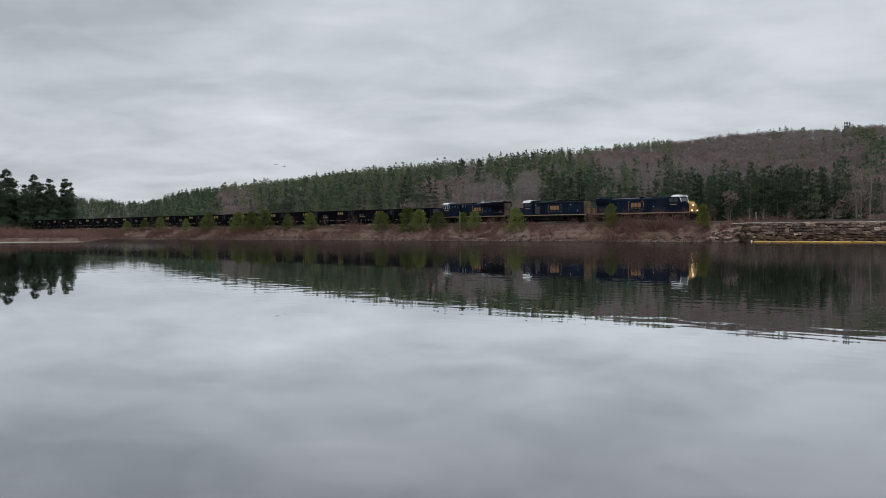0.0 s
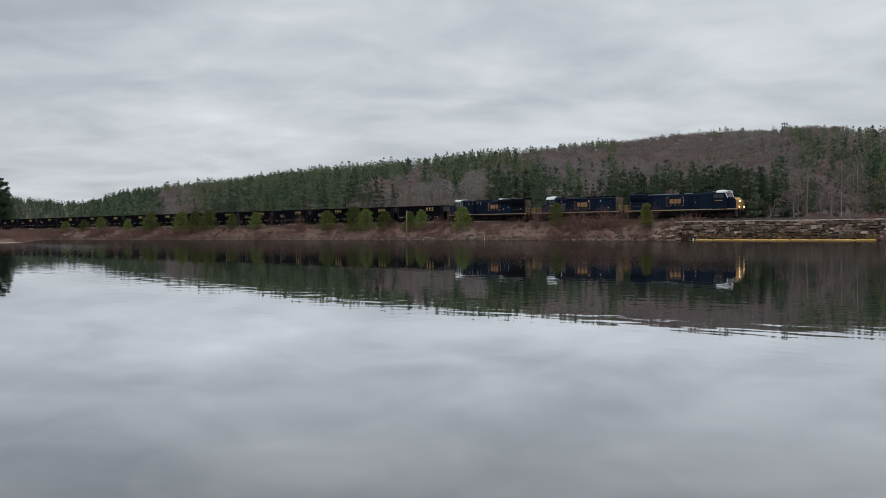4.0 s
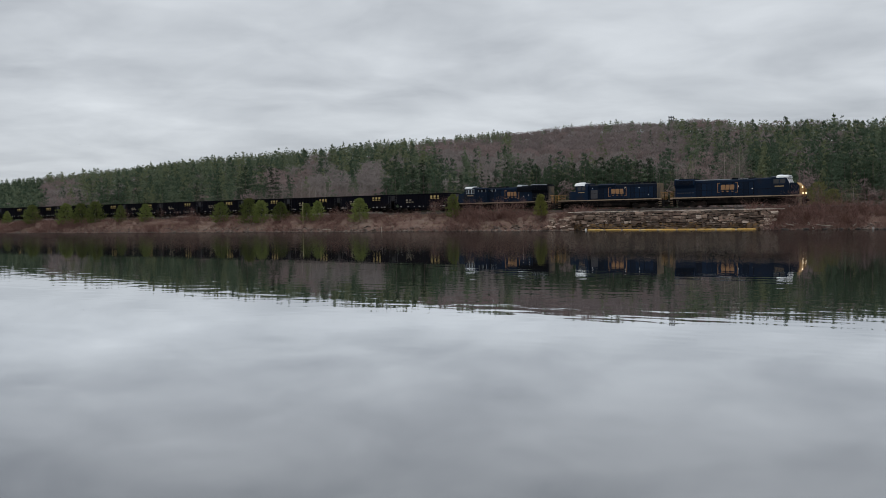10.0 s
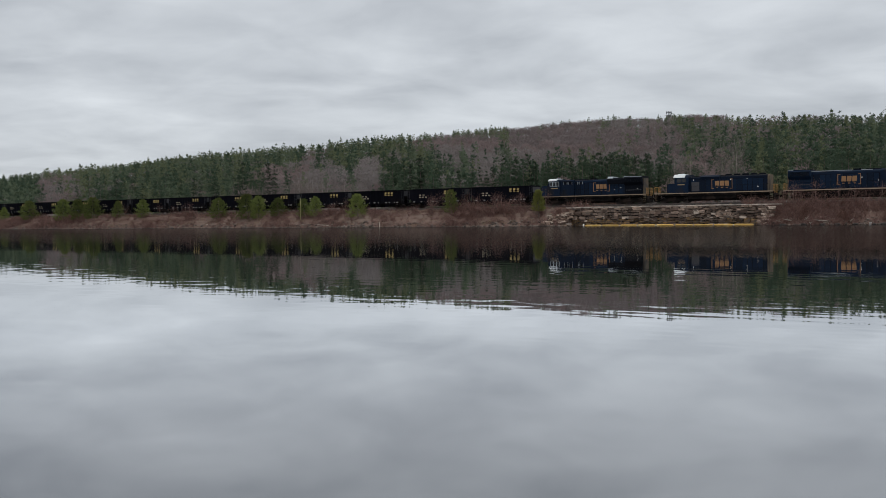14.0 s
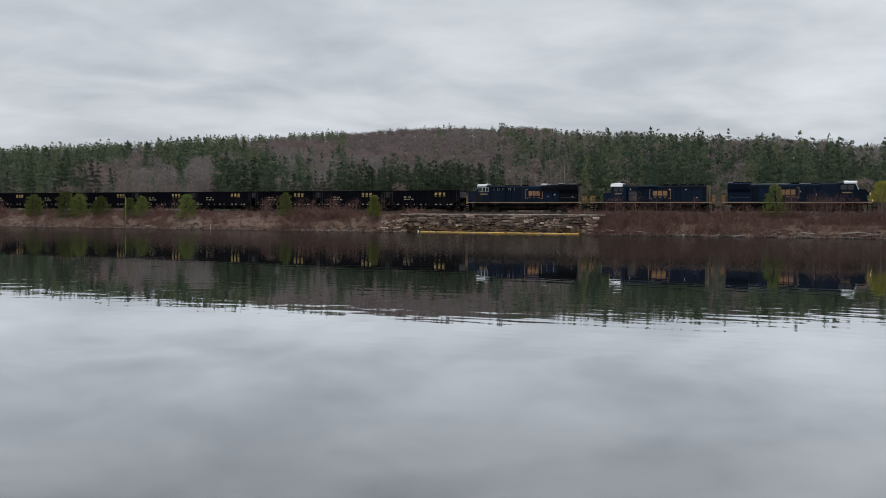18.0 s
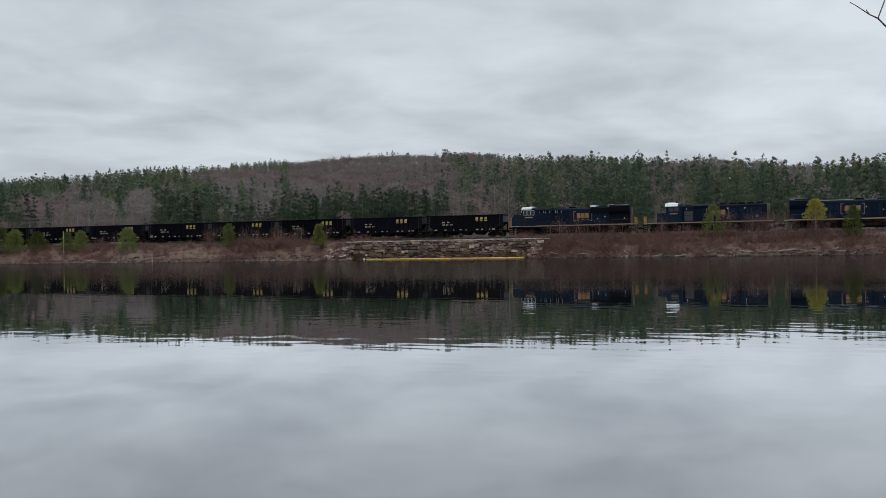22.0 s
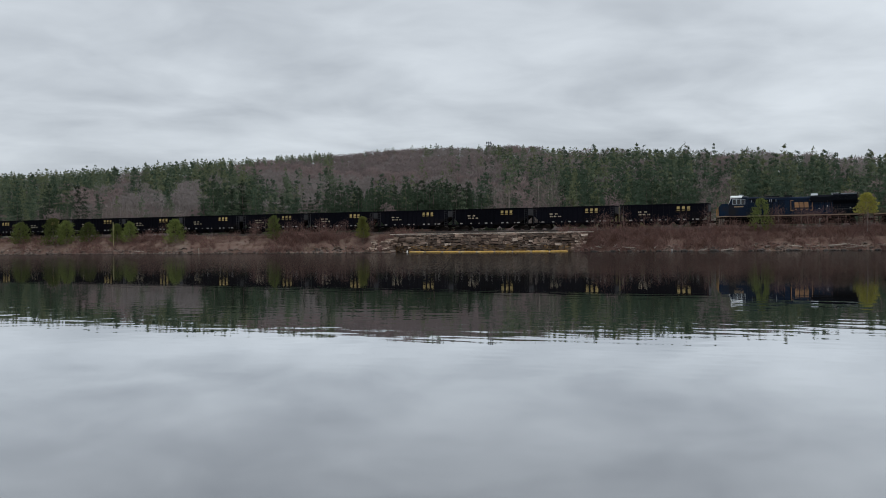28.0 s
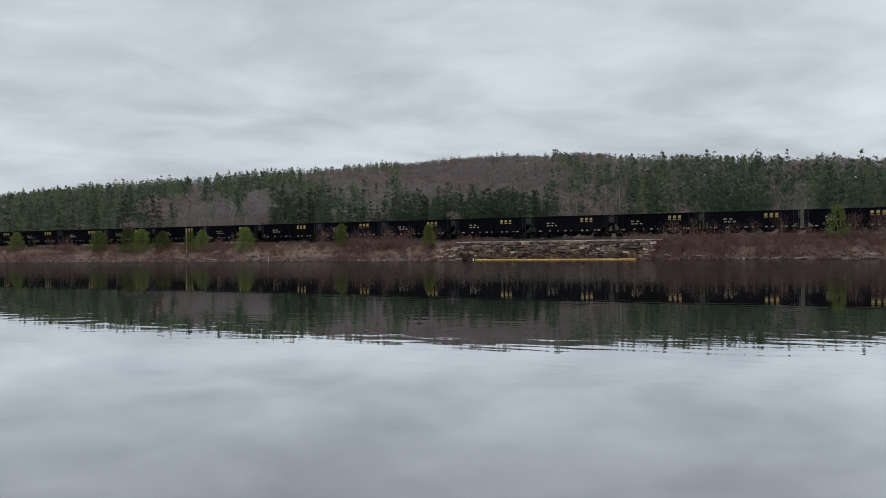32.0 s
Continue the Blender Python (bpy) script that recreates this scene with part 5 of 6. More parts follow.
def switch_hood_engine():
    """An older six-axle locomotive with a narrow cab and low nose, front towards +x."""
    L = 20.98
    ob = new("locomotive")
    e = L / 2 - 0.75
    underframe(ob, L, (-3.95, 4.05))
    sets = []
    for x in (-6.6, 6.6):
        t, w = truck(ob, x, (-2.05, -0.1, 1.85), 0.51, True)
        sets += w
    x0 = e - 5.84
    part("cab", Geo().prism("y", [(x0, 1.66), (x0 + 2.35, 1.66), (x0 + 2.35, 4.25), (x0, 4.25)], -1.5, 1.5), M_NAVY, ob)
    part("cab_roof", Geo().prism("x", [(-1.62, 4.2), (1.62, 4.2), (1.3, 4.62), (0.7, 4.75), (-0.7, 4.75), (-1.3, 4.62)], x0 + 0.55, x0 + 2.5), M_WHITE, ob, "white cab roof")
    part("cab_roof_rear", Geo().prism("x", [(-1.55, 4.2), (1.55, 4.2), (1.25, 4.56), (0.7, 4.66), (-0.7, 4.66), (-1.25, 4.56)], x0 - 0.1, x0 + 0.54), M_NAVY, ob)
    part("roof_cooler", Geo().prism("x", [(-0.55, 4.72), (0.55, 4.72), (0.45, 4.86), (-0.45, 4.86)], x0 + 1.0, x0 + 2.1), M_WHITE, ob, "white roof cooling unit")
    part("windshield", Geo().box(x0 + 2.33, x0 + 2.38, -1.3, 1.3, 3.4, 4.1), M_GLASS, ob)
    cab_windows(ob, x0 + 0.35, x0 + 2.0, 1.5, 3.4, 4.05, 2, M_NAVY)
    number_bars(ob, x0 + 1.2, 2.95, 1.5, 1.2)
    part("nose", Geo().prism("y", [(x0 + 2.35, 1.66), (e - 1.95, 1.66), (e - 1.95, 3.0), (e - 2.15, 3.2), (x0 + 2.35, 3.25)], -1.0, 1.0), M_NAVY, ob)
    part("nose_front", Geo().box(e - 1.96, e - 1.91, -0.97, 0.97, 1.7, 3.05), M_TAN, ob)
    h = 4.25
    part("engine_hood", Geo().prism("x", [(-1.0, 1.66), (1.0, 1.66), (1.0, h - 0.15), (0.85, h), (-0.85, h), (-1.0, h - 0.15)], -e + 0.9, x0), M_NAVY, ob)
    part("rear_panel", Geo().prism("x", [(-1.03, 1.68), (1.03, 1.68), (1.03, h - 0.15), (0.88, h + 0.03), (-0.88, h + 0.03), (-1.03, h - 0.15)], -e + 0.6, -e + 0.95), M_END, ob, "grimy yellow end of the hood")
    doors(ob, -e + 1.6, x0 - 0.3, 1.0, 1.85, 3.75, 14)
    part("roof_walk", Geo().box(-e + 1.3, x0 - 0.4, -0.6, 0.6, h, h + 0.12), M_HOOD, ob)
    for k in range(5):
        x = -e + 2.0 + 1.35 * k
        part("roof_fan", Geo().rod((x, 0, h + 0.1), (x, 0, h + 0.34), 0.55, 0.5, 14), M_HOOD, ob)
    part("dynamic_brake_blister", Geo().prism("x", [(-1.1, 3.75), (1.1, 3.75), (1.25, 4.2), (0.9, 4.45), (-0.9, 4.45), (-1.25, 4.2)], -1.2, 2.0), M_NAVY, ob)
    for sgn in (-1, 1):
        # the sheen of the hood's top edge, put into a grey strip
        part("roof_edge", Geo().box(-e + 1.0, x0 - 0.3, *sorted((sgn * 0.86, sgn * 0.96)), h - 0.04, h + 0.03), M_SCUFF, ob, "grey strip painted as sky sheen on the roof edge")
        part("side_panel", Geo().box(2.2, 3.5, *sorted((sgn * 1.026, sgn * 1.04)), 1.9, 3.4), M_SCUFF, ob, "dusty grey side panel")
    emblem(ob, -1.55, 3.0, 3.3, 1.6, 1.03, M_GOLD)
    spots(ob, ((3.2, 3.75), (-3.0, 3.65), (-5.6, 3.65), (-7.3, 2.4), (4.3, 2.9)), 1.02)
    part("bell_bracket", Geo().box(x0 + 0.8, x0 + 1.1, -0.15, 0.15, 4.72, 4.95), M_UNDER, ob)
    return ob, sets, L


def hopper_car():
    """An open-top hopper car, 14.81 m over its couplers, wheels on z = 0."""
    ob = new("hopper_car")
    body = Geo()
    top, low, w = 3.66, 1.12, 1.5
    prof = [(-6.95, 2.45), (-5.3, low), (5.3, low), (6.95, 2.45), (6.95, top), (-6.95, top)]
    for y in (-1, 1):
        yy = sorted((y * w, y * (w - 0.05)))
        body.prism("y", prof, *yy)
    for sgn in (-1, 1):
        body.prism("y", [(sgn * 6.95, 2.45), (sgn * 6.95, top), (sgn * 6.88, top), (sgn * 6.88, 2.5), (sgn * 3.0, 1.0), (sgn * 3.05, 0.94)], -w + 0.05, w - 0.05)
    part("body", body, M_HOPPER, ob)
    part("coal_load", Geo().prism("x", [(-1.44, 1.3), (1.44, 1.3), (1.44, 2.9), (0.4, 3.1), (-0.5, 3.05), (-1.44, 2.85)], -3.0, 3.0), M_UNDER, ob, "dark load inside the car")
    ch = Geo()
    for y in (-1, 1):
        ch.box(-6.98, 6.98, *sorted((y * (w - 0.06), y * (w + 0.09))), top - 0.02, top + 0.12)
    for sgn in (-1, 1):
        ch.box(*sorted((sgn * 6.83, sgn * 6.98)), -w, w, top - 0.02, top + 0.12)
    part("top_chord", ch, M_HOPPER, ob)
    for y in (-1, 1):
        part("side_sill", Geo().box(-7.0, 7.0, *sorted((y * (w - 0.04), y * (w + 0.06))), 1.0, 1.16), M_HOPPER, ob)
    post = Geo().box(-0.06, 0.06, -0.07, 0.07, 1.16, top).mesh("side_post")
    post.materials.append(M_HOPPER)
    for y in (-1, 1):
        for k in range(13):
            x = -5.3 + 10.6 * k / 12
            part("side_post", post, None, ob, at=Matrix.Translation((x, y * (w + 0.02), 0)))
    for sgn in (-1, 1):
        for y in (-1.38, 1.38):
            part("corner_post", Geo().box(*sorted((sgn * 6.75, sgn * 6.98)), y - 0.09, y + 0.09, 1.1, 2.6), M_HOPPER, ob)
            part("corner_brace", Geo().rod((sgn * 5.4, y, 1.1), (sgn * 6.85, y, 2.4), 0.05, 0.05, 5), M_HOPPER, ob)
        for y in (-1.56, 1.56):
            g = Geo()
            for q in (6.35, 6.85):
                g.rod((sgn * q, y, 1.0), (sgn * q, y, top), 0.02, 0.02, 4)
            for k in range(8):
                g.rod((sgn * 6.35, y, 1.2 + 0.32 * k), (sgn * 6.85, y, 1.2 + 0.32 * k), 0.018, 0.018, 4)
            part("ladder", g, M_SCUFF, ob)
        part("end_platform", Geo().box(*sorted((sgn * 6.6, sgn * 7.1)), -1.45, 1.45, 0.95, 1.05).box(*sorted((sgn * 4.0, sgn * 7.1)), -0.25, 0.25, 0.7, 1.0), M_UNDER, ob)
        coupler(ob, sgn * 6.85, sgn)
        part("end_wear_plate", Geo().box(*sorted((sgn * 6.96, sgn * 6.985)), -1.4, 1.4, 2.5, 3.55), M_SCUFF, ob, "scuffed grey end sheet")
    for x in (-2.5, 0.0, 2.5):
        g = Geo().prism("y", [(x - 1.2, 1.12), (x - 0.35, 0.42), (x + 0.35, 0.42), (x + 1.2, 1.12)], -1.3, 1.3)
        part("hopper_chute", g, M_HOPPER, ob)
    sets = []
    for x in (-5.45, 5.45):
        t, wsets = truck(ob, x, (-0.88, 0.88), 0.46, False)
        sets += wsets
    # painted blocks, stencilled bars and white sill marks
    for y in (-1, 1):
        yy = sorted((y * (w + 0.092), y * (w + 0.102)))
        d = 1 if y < 0 else -1
        for k in range(3):
            x = d * 3.15 + (k - 1) * 0.8
            part("painted_block", plain_block(x, 3.16, 0.5, 0.42, yy), M_MARKY, ob, "yellow painted block")
            part("painted_bar", Geo().box(x - 0.25, x + 0.25, *yy, 2.70, 2.82), M_MARKY, ob, "yellow painted bar")
        for x, bw, z in ((-3.75, 0.5, 2.5), (-2.85, 0.42, 2.5), (-3.7, 0.42, 2.08), (-3.05, 0.42, 2.08), (-2.3, 0.4, 2.08)):
            part("stencil_bar", Geo().box(d * x - bw / 2, d * x - 0.05, *yy, z, z + 0.2), M_STENCIL, ob, "faded pale stencilled bar")
            part("stencil_bar", Geo().box(d * x + 0.03, d * x + bw / 2, *yy, z, z + 0.2), M_STENCIL, ob, "faded pale stencilled bar")
        for x, bw in ((-5.2, 0.5), (-3.4, 0.4), (-1.9, 0.18), (-0.6, 0.45), (0.4, 0.2), (2.4, 0.4), (3.3, 0.35), (4.6, 0.25), (5.3, 0.5)):
            part("sill_mark", Geo().box(d * x - bw / 2, d * x + bw / 2, *yy, 1.2, 1.38), M_MARKW, ob, "small white mark")
    return ob, sets


def travel(t):
    """Metres that the train has gone by t seconds; it slows a little."""
    return 4.93 * t - 0.0108 * t * t


TRAIN = []                       # thing, its place along the track at the start, facing, wheelsets with their radius
lead, sets, L1 = road_engine("lead")
tagged(lead, "navy blue diesel locomotive with white cab roof and yellow nose", "locomotive", "train")
TRAIN.append((lead, -82.0 - L1 / 2, 0, sets, 0.53))
second, sets, L2 = switch_hood_engine()
tagged(second, "older navy blue diesel locomotive with a low nose, running backwards", "locomotive", "train")
TRAIN.append((second, -104.6 - L2 / 2, 180, sets, 0.51))
third, sets, L3 = road_engine("rear")
tagged(third, "dark blue wide-cab diesel locomotive with black radiators, running backwards", "locomotive", "train")
TRAIN.append((third, -104.6 - L2 - L3 / 2, 180, sets, 0.53))
car, sets = hopper_car()
tagged(car, "black ribbed open-top hopper car with yellow painted blocks", "hopper car", "train")
CAR = 14.81
for k in range(30):
    ob = car if k == 0 else copy_thing(car, Matrix.Identity(4))
    wheels = [o for o in ob.children_recursive if o.name.startswith("wheelset")]
    TRAIN.append((ob, -104.6 - L2 - L3 - CAR * (k + 0.5), 0, wheels if k < 14 else [], 0.46))


def motions():
    for ob, s0, facing, wheels, r in TRAIN:
        walk(ob, [(t, T0 @ pose(s0 + travel(t), 0, RAIL, 0, 0, facing)) for t in (0, 4, 8, 12, 16, 20, 24, 28, 32)])
        turn = 1 if facing == 0 else -1
        for w in wheels:
            p = w.matrix_basis.translation.copy()
            walk(w, [(k / 7.5, pose(*p, 0, turn * math.degrees(travel(k / 7.5) / r), 0)) for k in range(241)])
    fly()


# ---- the stone wall ----
def build_wall():
    rg = np.random.default_rng(41)
    a, b = WALL
    core = Geo().box(a + 0.1, b - 0.1, -6.98, -6.45, -0.5, 3.02)
    wall = part("wall_stone", core, M_MORTAR)
    wall.matrix_world = T0
    tagged(wall, "old dry-laid granite block retaining wall under the track", "retaining wall", kind="structure")
    z = -0.25
    shapes = []
    for i in range(10):
        bm = bmesh.new()
        bmesh.ops.create_cube(bm, size=1.0)
        bmesh.ops.bevel(bm, geom=bm.edges[:], offset=0.09, segments=1, affect="EDGES")
        for v in bm.verts:
            v.co += Vector(rg.normal(size=3) * 0.085)
        me = bpy.data.meshes.new("stone")
        bm.to_mesh(me)
        bm.free()
        shapes.append(me)
    stained = [m.copy() for m in shapes]
    pale, dark = [m.copy() for m in shapes], [m.copy() for m in shapes]
    for ms, mt in ((shapes, M_STONE), (pale, M_PALESTONE), (dark, M_DARKSTONE)):
        for m in ms:
            m.materials.append(mt)
    for m in stained:
        m.materials.append(M_STAIN)
    # stretches of wall, each with courses of its own
    cuts = [a]
    while cuts[-1] < b - 5:
        cuts.append(cuts[-1] + rg.uniform(2.6, 5.0))
    cuts.append(b)
    for c0, c1 in zip(cuts, cuts[1:]):
        hs = rg.uniform(0.5, 1.6, size=rg.integers(7, 10))
        hs = hs / hs.sum() * 3.3
        z = -0.25
        for row, h in enumerate(hs):
            x = c0 - rg.uniform(-0.05, 0.25)
            while x < c1 - 0.15:
                w = min(rg.uniform(0.35, 1.15) + (0.7 if rg.random() < 0.12 else 0), c1 + 0.2 - x)
                d = rg.uniform(0.42, 0.66)
                q = rg.random()
                pick = pale if q < 0.11 else dark if q < 0.42 else shapes
                if z < 0.62 and z > 0.0 and rg.random() < 0.85 or z < 1.0 and rg.random() < 0.38:
                    pick = stained
                o = part("stone", pick[rg.integers(0, 10)], None, wall)
                hh = h * rg.uniform(0.62, 1.15)
                o.matrix_basis = Matrix.Translation((x + w / 2, -6.98 - d / 2 + 0.22 + rg.normal() * 0.10, z + h / 2 + rg.normal() * 0.03)) @ Matrix.Rotation(rg.normal() * 0.05, 4, "Y") @ Matrix.Rotation(rg.normal() * 0.06, 4, "Z") @ Matrix.Diagonal((w - 0.05, d, hh - 0.04, 1))
                x += w
            z += h
    # the broken end that steps down to the water, and the short return
    for i in range(34):
        x = a - rg.uniform(0.2, 4.2)
        n = rg.uniform(-9.5, -6.9)
        zz = max(0, float(ground_z(np.array(x), np.array(n)))) + rg.uniform(0.0, 0.3)
        o = part("stone", (shapes, dark, pale)[rg.integers(0, 3)][rg.integers(0, 10)], None, wall)
        o.matrix_basis = Matrix.Translation((x, n, zz)) @ Matrix.Rotation(rg.uniform(-0.4, 0.4), 4, "Z") @ Matrix.Rotation(rg.uniform(-0.15, 0.15), 4, "Y") @ Matrix.Diagonal((rg.uniform(0.6, 1.3), 0.7, rg.uniform(0.22, 0.45), 1))
    for i in range(16):
        zz = 0.2 + 0.36 * (i // 2)
        o = part("stone", shapes[rg.integers(0, 10)], None, wall)
        o.matrix_basis = Matrix.Translation((b + 0.35 + 0.6 * (i % 2) + rg.normal() * 0.06, -6.9 + rg.normal() * 0.1, zz)) @ Matrix.Diagonal((0.6, 0.6, 0.33, 1))
    # rougher courses that step down beyond the wall's left end
    for i in range(64):
        u = rg.random()
        x = a + 0.7 - 4.8 * u
        zz = rg.uniform(0.0, 1.0) * (3.0 - 2.2 * u)
        o = part("stone", (shapes, dark, shapes, pale)[rg.integers(0, 4)][rg.integers(0, 10)], None, wall)
        o.matrix_basis = Matrix.Translation((x, -9.1 + 0.62 * zz + rg.normal() * 0.08, zz)) @ Matrix.Rotation(rg.normal() * 0.12, 4, "Y") @ Matrix.Rotation(rg.normal() * 0.2, 4, "Z") @ Matrix.Diagonal((rg.uniform(0.4, 0.95), 0.6, rg.uniform(0.18, 0.36), 1))
    # stacked blocks at the wall's right end
    for i in range(40):
        zz = rg.uniform(0.0, 2.7)
        o = part("stone", (shapes, dark, shapes, pale)[rg.integers(0, 4)][rg.integers(0, 10)], None, wall)
        o.matrix_basis = Matrix.Translation((b + rg.uniform(-0.3, 1.5), -9.15 + 0.62 * zz + rg.normal() * 0.08, zz)) @ Matrix.Rotation(rg.normal() * 0.08, 4, "Y") @ Matrix.Rotation(rg.normal() * 0.15, 4, "Z") @ Matrix.Diagonal((rg.uniform(0.4, 0.9), 0.6, rg.uniform(0.2, 0.38), 1))
    # chips wedged between the blocks
    V, F = [], []
    base = np.array([(1, 0, 0), (-1, 0, 0), (0, 1, 0), (0, -1, 0), (0, 0, 1), (0, 0, -1)], float)
    tris = np.array([(0, 2, 4), (2, 1, 4), (1, 3, 4), (3, 0, 4), (2, 0, 5), (1, 2, 5), (3, 1, 5), (0, 3, 5)])
    for i in range(900):
        F.append(tris + 6 * i)
        V.append((base + rg.normal(size=(6, 3)) * 0.25) * rg.uniform(0.06, 0.19) * np.array([1.7, 0.9, 0.6]) + np.array([rg.uniform(a - 0.2, b + 0.4), -7.24 + rg.normal() * 0.05, rg.uniform(0.0, 3.0)]))
    chips = part("wedge_stones", tri_mesh("wedge_stones", np.concatenate(V), np.concatenate(F), [M_PEBBLE]), None, wall)
    tagged(chips, kind="stuff")
    # pale coping slabs
    cap = Geo().box(-0.99, 0.99, -0.46, 0.3, 0.0, 0.15).mesh("coping_slab")
    cap.materials.append(M_CAP)
    x = a - 1.0
    while x < b + 1.5:
        o = part("coping_slab", cap, None, wall)
        o.matrix_basis = Matrix.Translation((x + 1.0, -6.72 + rg.normal() * 0.02, 3.06 + rg.normal() * 0.012)) @ Matrix.Rotation(rg.normal() * 0.004, 4, "Y")
        x += 2.0
    # dark pipe end beside the wall
    g = Geo().rod((b + 2.1, -7.6, 0.2), (b + 2.1, -9.9, 0.1), 0.32, 0.32, 14)
    o = part("drain_pipe", g, M_MORTAR)
    o.matrix_world = T0
    tagged(o, "dark drain pipe end at the foot of the wall", "pipe")


build_wall()


def build_boom():
    boom = new("containment_boom")
    n = 9
    x0, x1 = -67.6, -39.4
    w = (x1 - x0) / n
    rg = np.random.default_rng(4)
    for k in range(n):
        a, b = x0 + w * k + 0.09, x0 + w * (k + 1) - 0.09
        y = rg.normal() * 0.06
        g = Geo().rod((a, y, 0.07), (a + 0.22, y, 0.09), 0.06, 0.12, 10).rod((a + 0.22, y, 0.09), (b - 0.22, y, 0.09), 0.12, 0.12, 10).rod((b - 0.22, y, 0.09), (b, y, 0.07), 0.12, 0.06, 10)
        seg = part("float_segment", g, M_BOOM, boom)
        part("skirt", Geo().box(a, b, y - 0.02, y + 0.02, -0.5, 0.0), M_BOOM, seg)
        if k:
            part("joint", Geo().box(a - 0.2, a + 0.02, -0.05, 0.05, -0.3, 0.17), M_CAP, boom, "pale joint plate")
    part("end_buoy", Geo().rod((x0 - 0.25, 0, -0.15), (x0 - 0.25, 0, 0.34), 0.15, 0.12, 10), M_BOOMEND, boom, "white end buoy")
    boom.matrix_world = T0 @ Matrix.Translation((0, -8.3, 0))
    tagged(boom, "floating yellow containment boom along the stone wall", "boom")


build_boom()


def build_rocks():
    rg = np.random.default_rng(17)
    shapes = []
    for i in range(7):
        bm = bmesh.new()
        bmesh.ops.create_icosphere(bm, subdivisions=1, radius=0.5)
        for v in bm.verts:
            v.co = v.co * rg.uniform(0.75, 1.2)
            v.co.z *= 0.7
        me = bpy.data.meshes.new("shore_rock")
        bm.to_mesh(me)
        bm.free()
        me.materials.append(M_ROCK)
        shapes.append(me)
    made = 0
    while made < 290:
        s = rg.uniform(-300, 55)
        if WALL[0] - 3 < s < WALL[1] + 1.5:
            continue
        if rg.random() > 0.45 + 0.5 * (noise.noise(Vector((s * 0.06, 0, 9))) + (0.4 if -160 < s < -76 else 0)):
            continue
        n = rg.uniform(-9.9, -8.6)
        z = float(ground_z(np.array(s), np.array(n)))
        x, y = xy_of(s, n)
        o = part("shore_rock", shapes[rg.integers(0, 7)], None)
        f = rg.uniform(0.28, 0.75)
        o.matrix_basis = pose(x, y, max(z, -0.05) + 0.1 * f, 0, 0, rg.uniform(0, 360)) @ Matrix.Diagonal((f * rg.uniform(0.9, 1.7), f, f, 1))
        tagged(o, "grey-brown rock at the waterline", "rock", "rocks along the shoreline")
        made += 1
    # dark lumps added in place of the shaded hollows under the far bank
    for i in range(30):
        s = -37 + 66 * (i + rg.uniform(0.0, 1.0)) / 30
        o = part("wet_boulder", shapes[i % 7].copy(), None)
        o.data.materials[0] = M_HOLLOW
        x, y = xy_of(s, -10.05)
        f = rg.uniform(0.5, 1.0)
        o.matrix_basis = pose(x, y, 0.06, 0, 0, -AZ + rg.uniform(-20, 20)) @ Matrix.Diagonal((1.4 * f, 0.7 * f, 0.75 * f, 1))
        tagged(o, "dark lump standing for a shaded hollow under the bank", "rock", "wet boulders along the bank")
    # small stones between the rocks
    V, F = [], []
    base = np.array([(1, 0, 0), (-1, 0, 0), (0, 1, 0), (0, -1, 0), (0, 0, 1), (0, 0, -1)], float)
    tris = np.array([(0, 2, 4), (2, 1, 4), (1, 3, 4), (3, 0, 4), (2, 0, 5), (1, 2, 5), (3, 1, 5), (0, 3, 5)])
    for i in range(2600):
        s = rg.uniform(-300, 55)
        if WALL[0] - 0.3 < s < WALL[1] + 0.3:
            continue
        n = -9.9 + 1.9 * rg.random() ** 1.5
        z = max(float(ground_z(np.array(s), np.array(n))), -0.05)
        x, y = xy_of(s, n)
        F.append(tris + 6 * len(V))
        V.append((base + rg.normal(size=(6, 3)) * 0.25) * rg.uniform(0.08, 0.26) * np.array([1.4, 1.2, 0.8]) + np.array([x, y, z + 0.05]))
    st = new("shore_stones", tri_mesh("shore_stones", np.concatenate(V), np.concatenate(F), [M_PEBBLE]))
    tagged(st, "small dark and pale stones along the waterline", "stones", kind="stuff")
    # bleached logs and branches along the bank
    for i in range(54):
        s = rg.uniform(-36, 30) if i < 46 else rg.uniform(-170, -110)
        n = rg.uniform(-9.6, -8.4)
        x, y = xy_of(s, n)
        z = max(float(ground_z(np.array(s), np.array(n))), 0) + 0.12
        g = Geo()
        ln = rg.uniform(0.8, 2.9)
        g.rod((0, 0, 0), (ln * 0.55, 0.05, 0.1), 0.09, 0.07, 6).rod((ln * 0.55, 0.05, 0.1), (ln, -0.05, 0.26), 0.07, 0.03, 6).rod((ln * 0.5, 0.05, 0.1), (ln * 0.7, 0.3, 0.4), 0.04, 0.015, 5)
        o = part("driftwood", g, M_DRIFT)
        o.matrix_basis = pose(x, y, z, 0, 0, rg.uniform(0, 360))
        tagged(o, "bleached driftwood branch on the bank", "driftwood", "driftwood")


build_rocks()


def marker(name, s, n, h, r, mat, label, cat, z=None):
    g = Geo().rod((0, 0, -0.3), (0, 0, h), r, r * 0.9, 8)
    root = new(name)
    part("shaft", g, mat, root)
    part("cap", Geo().rod((0, 0, h), (0, 0, h + 0.08), r * 1.25, r * 1.1, 8), mat, root)
    x, y = xy_of(s, n)
    root.matrix_basis = pose(x, y, float(ground_z(np.array(s), np.array(n))) if z is None else z)
    tagged(root, label, cat)


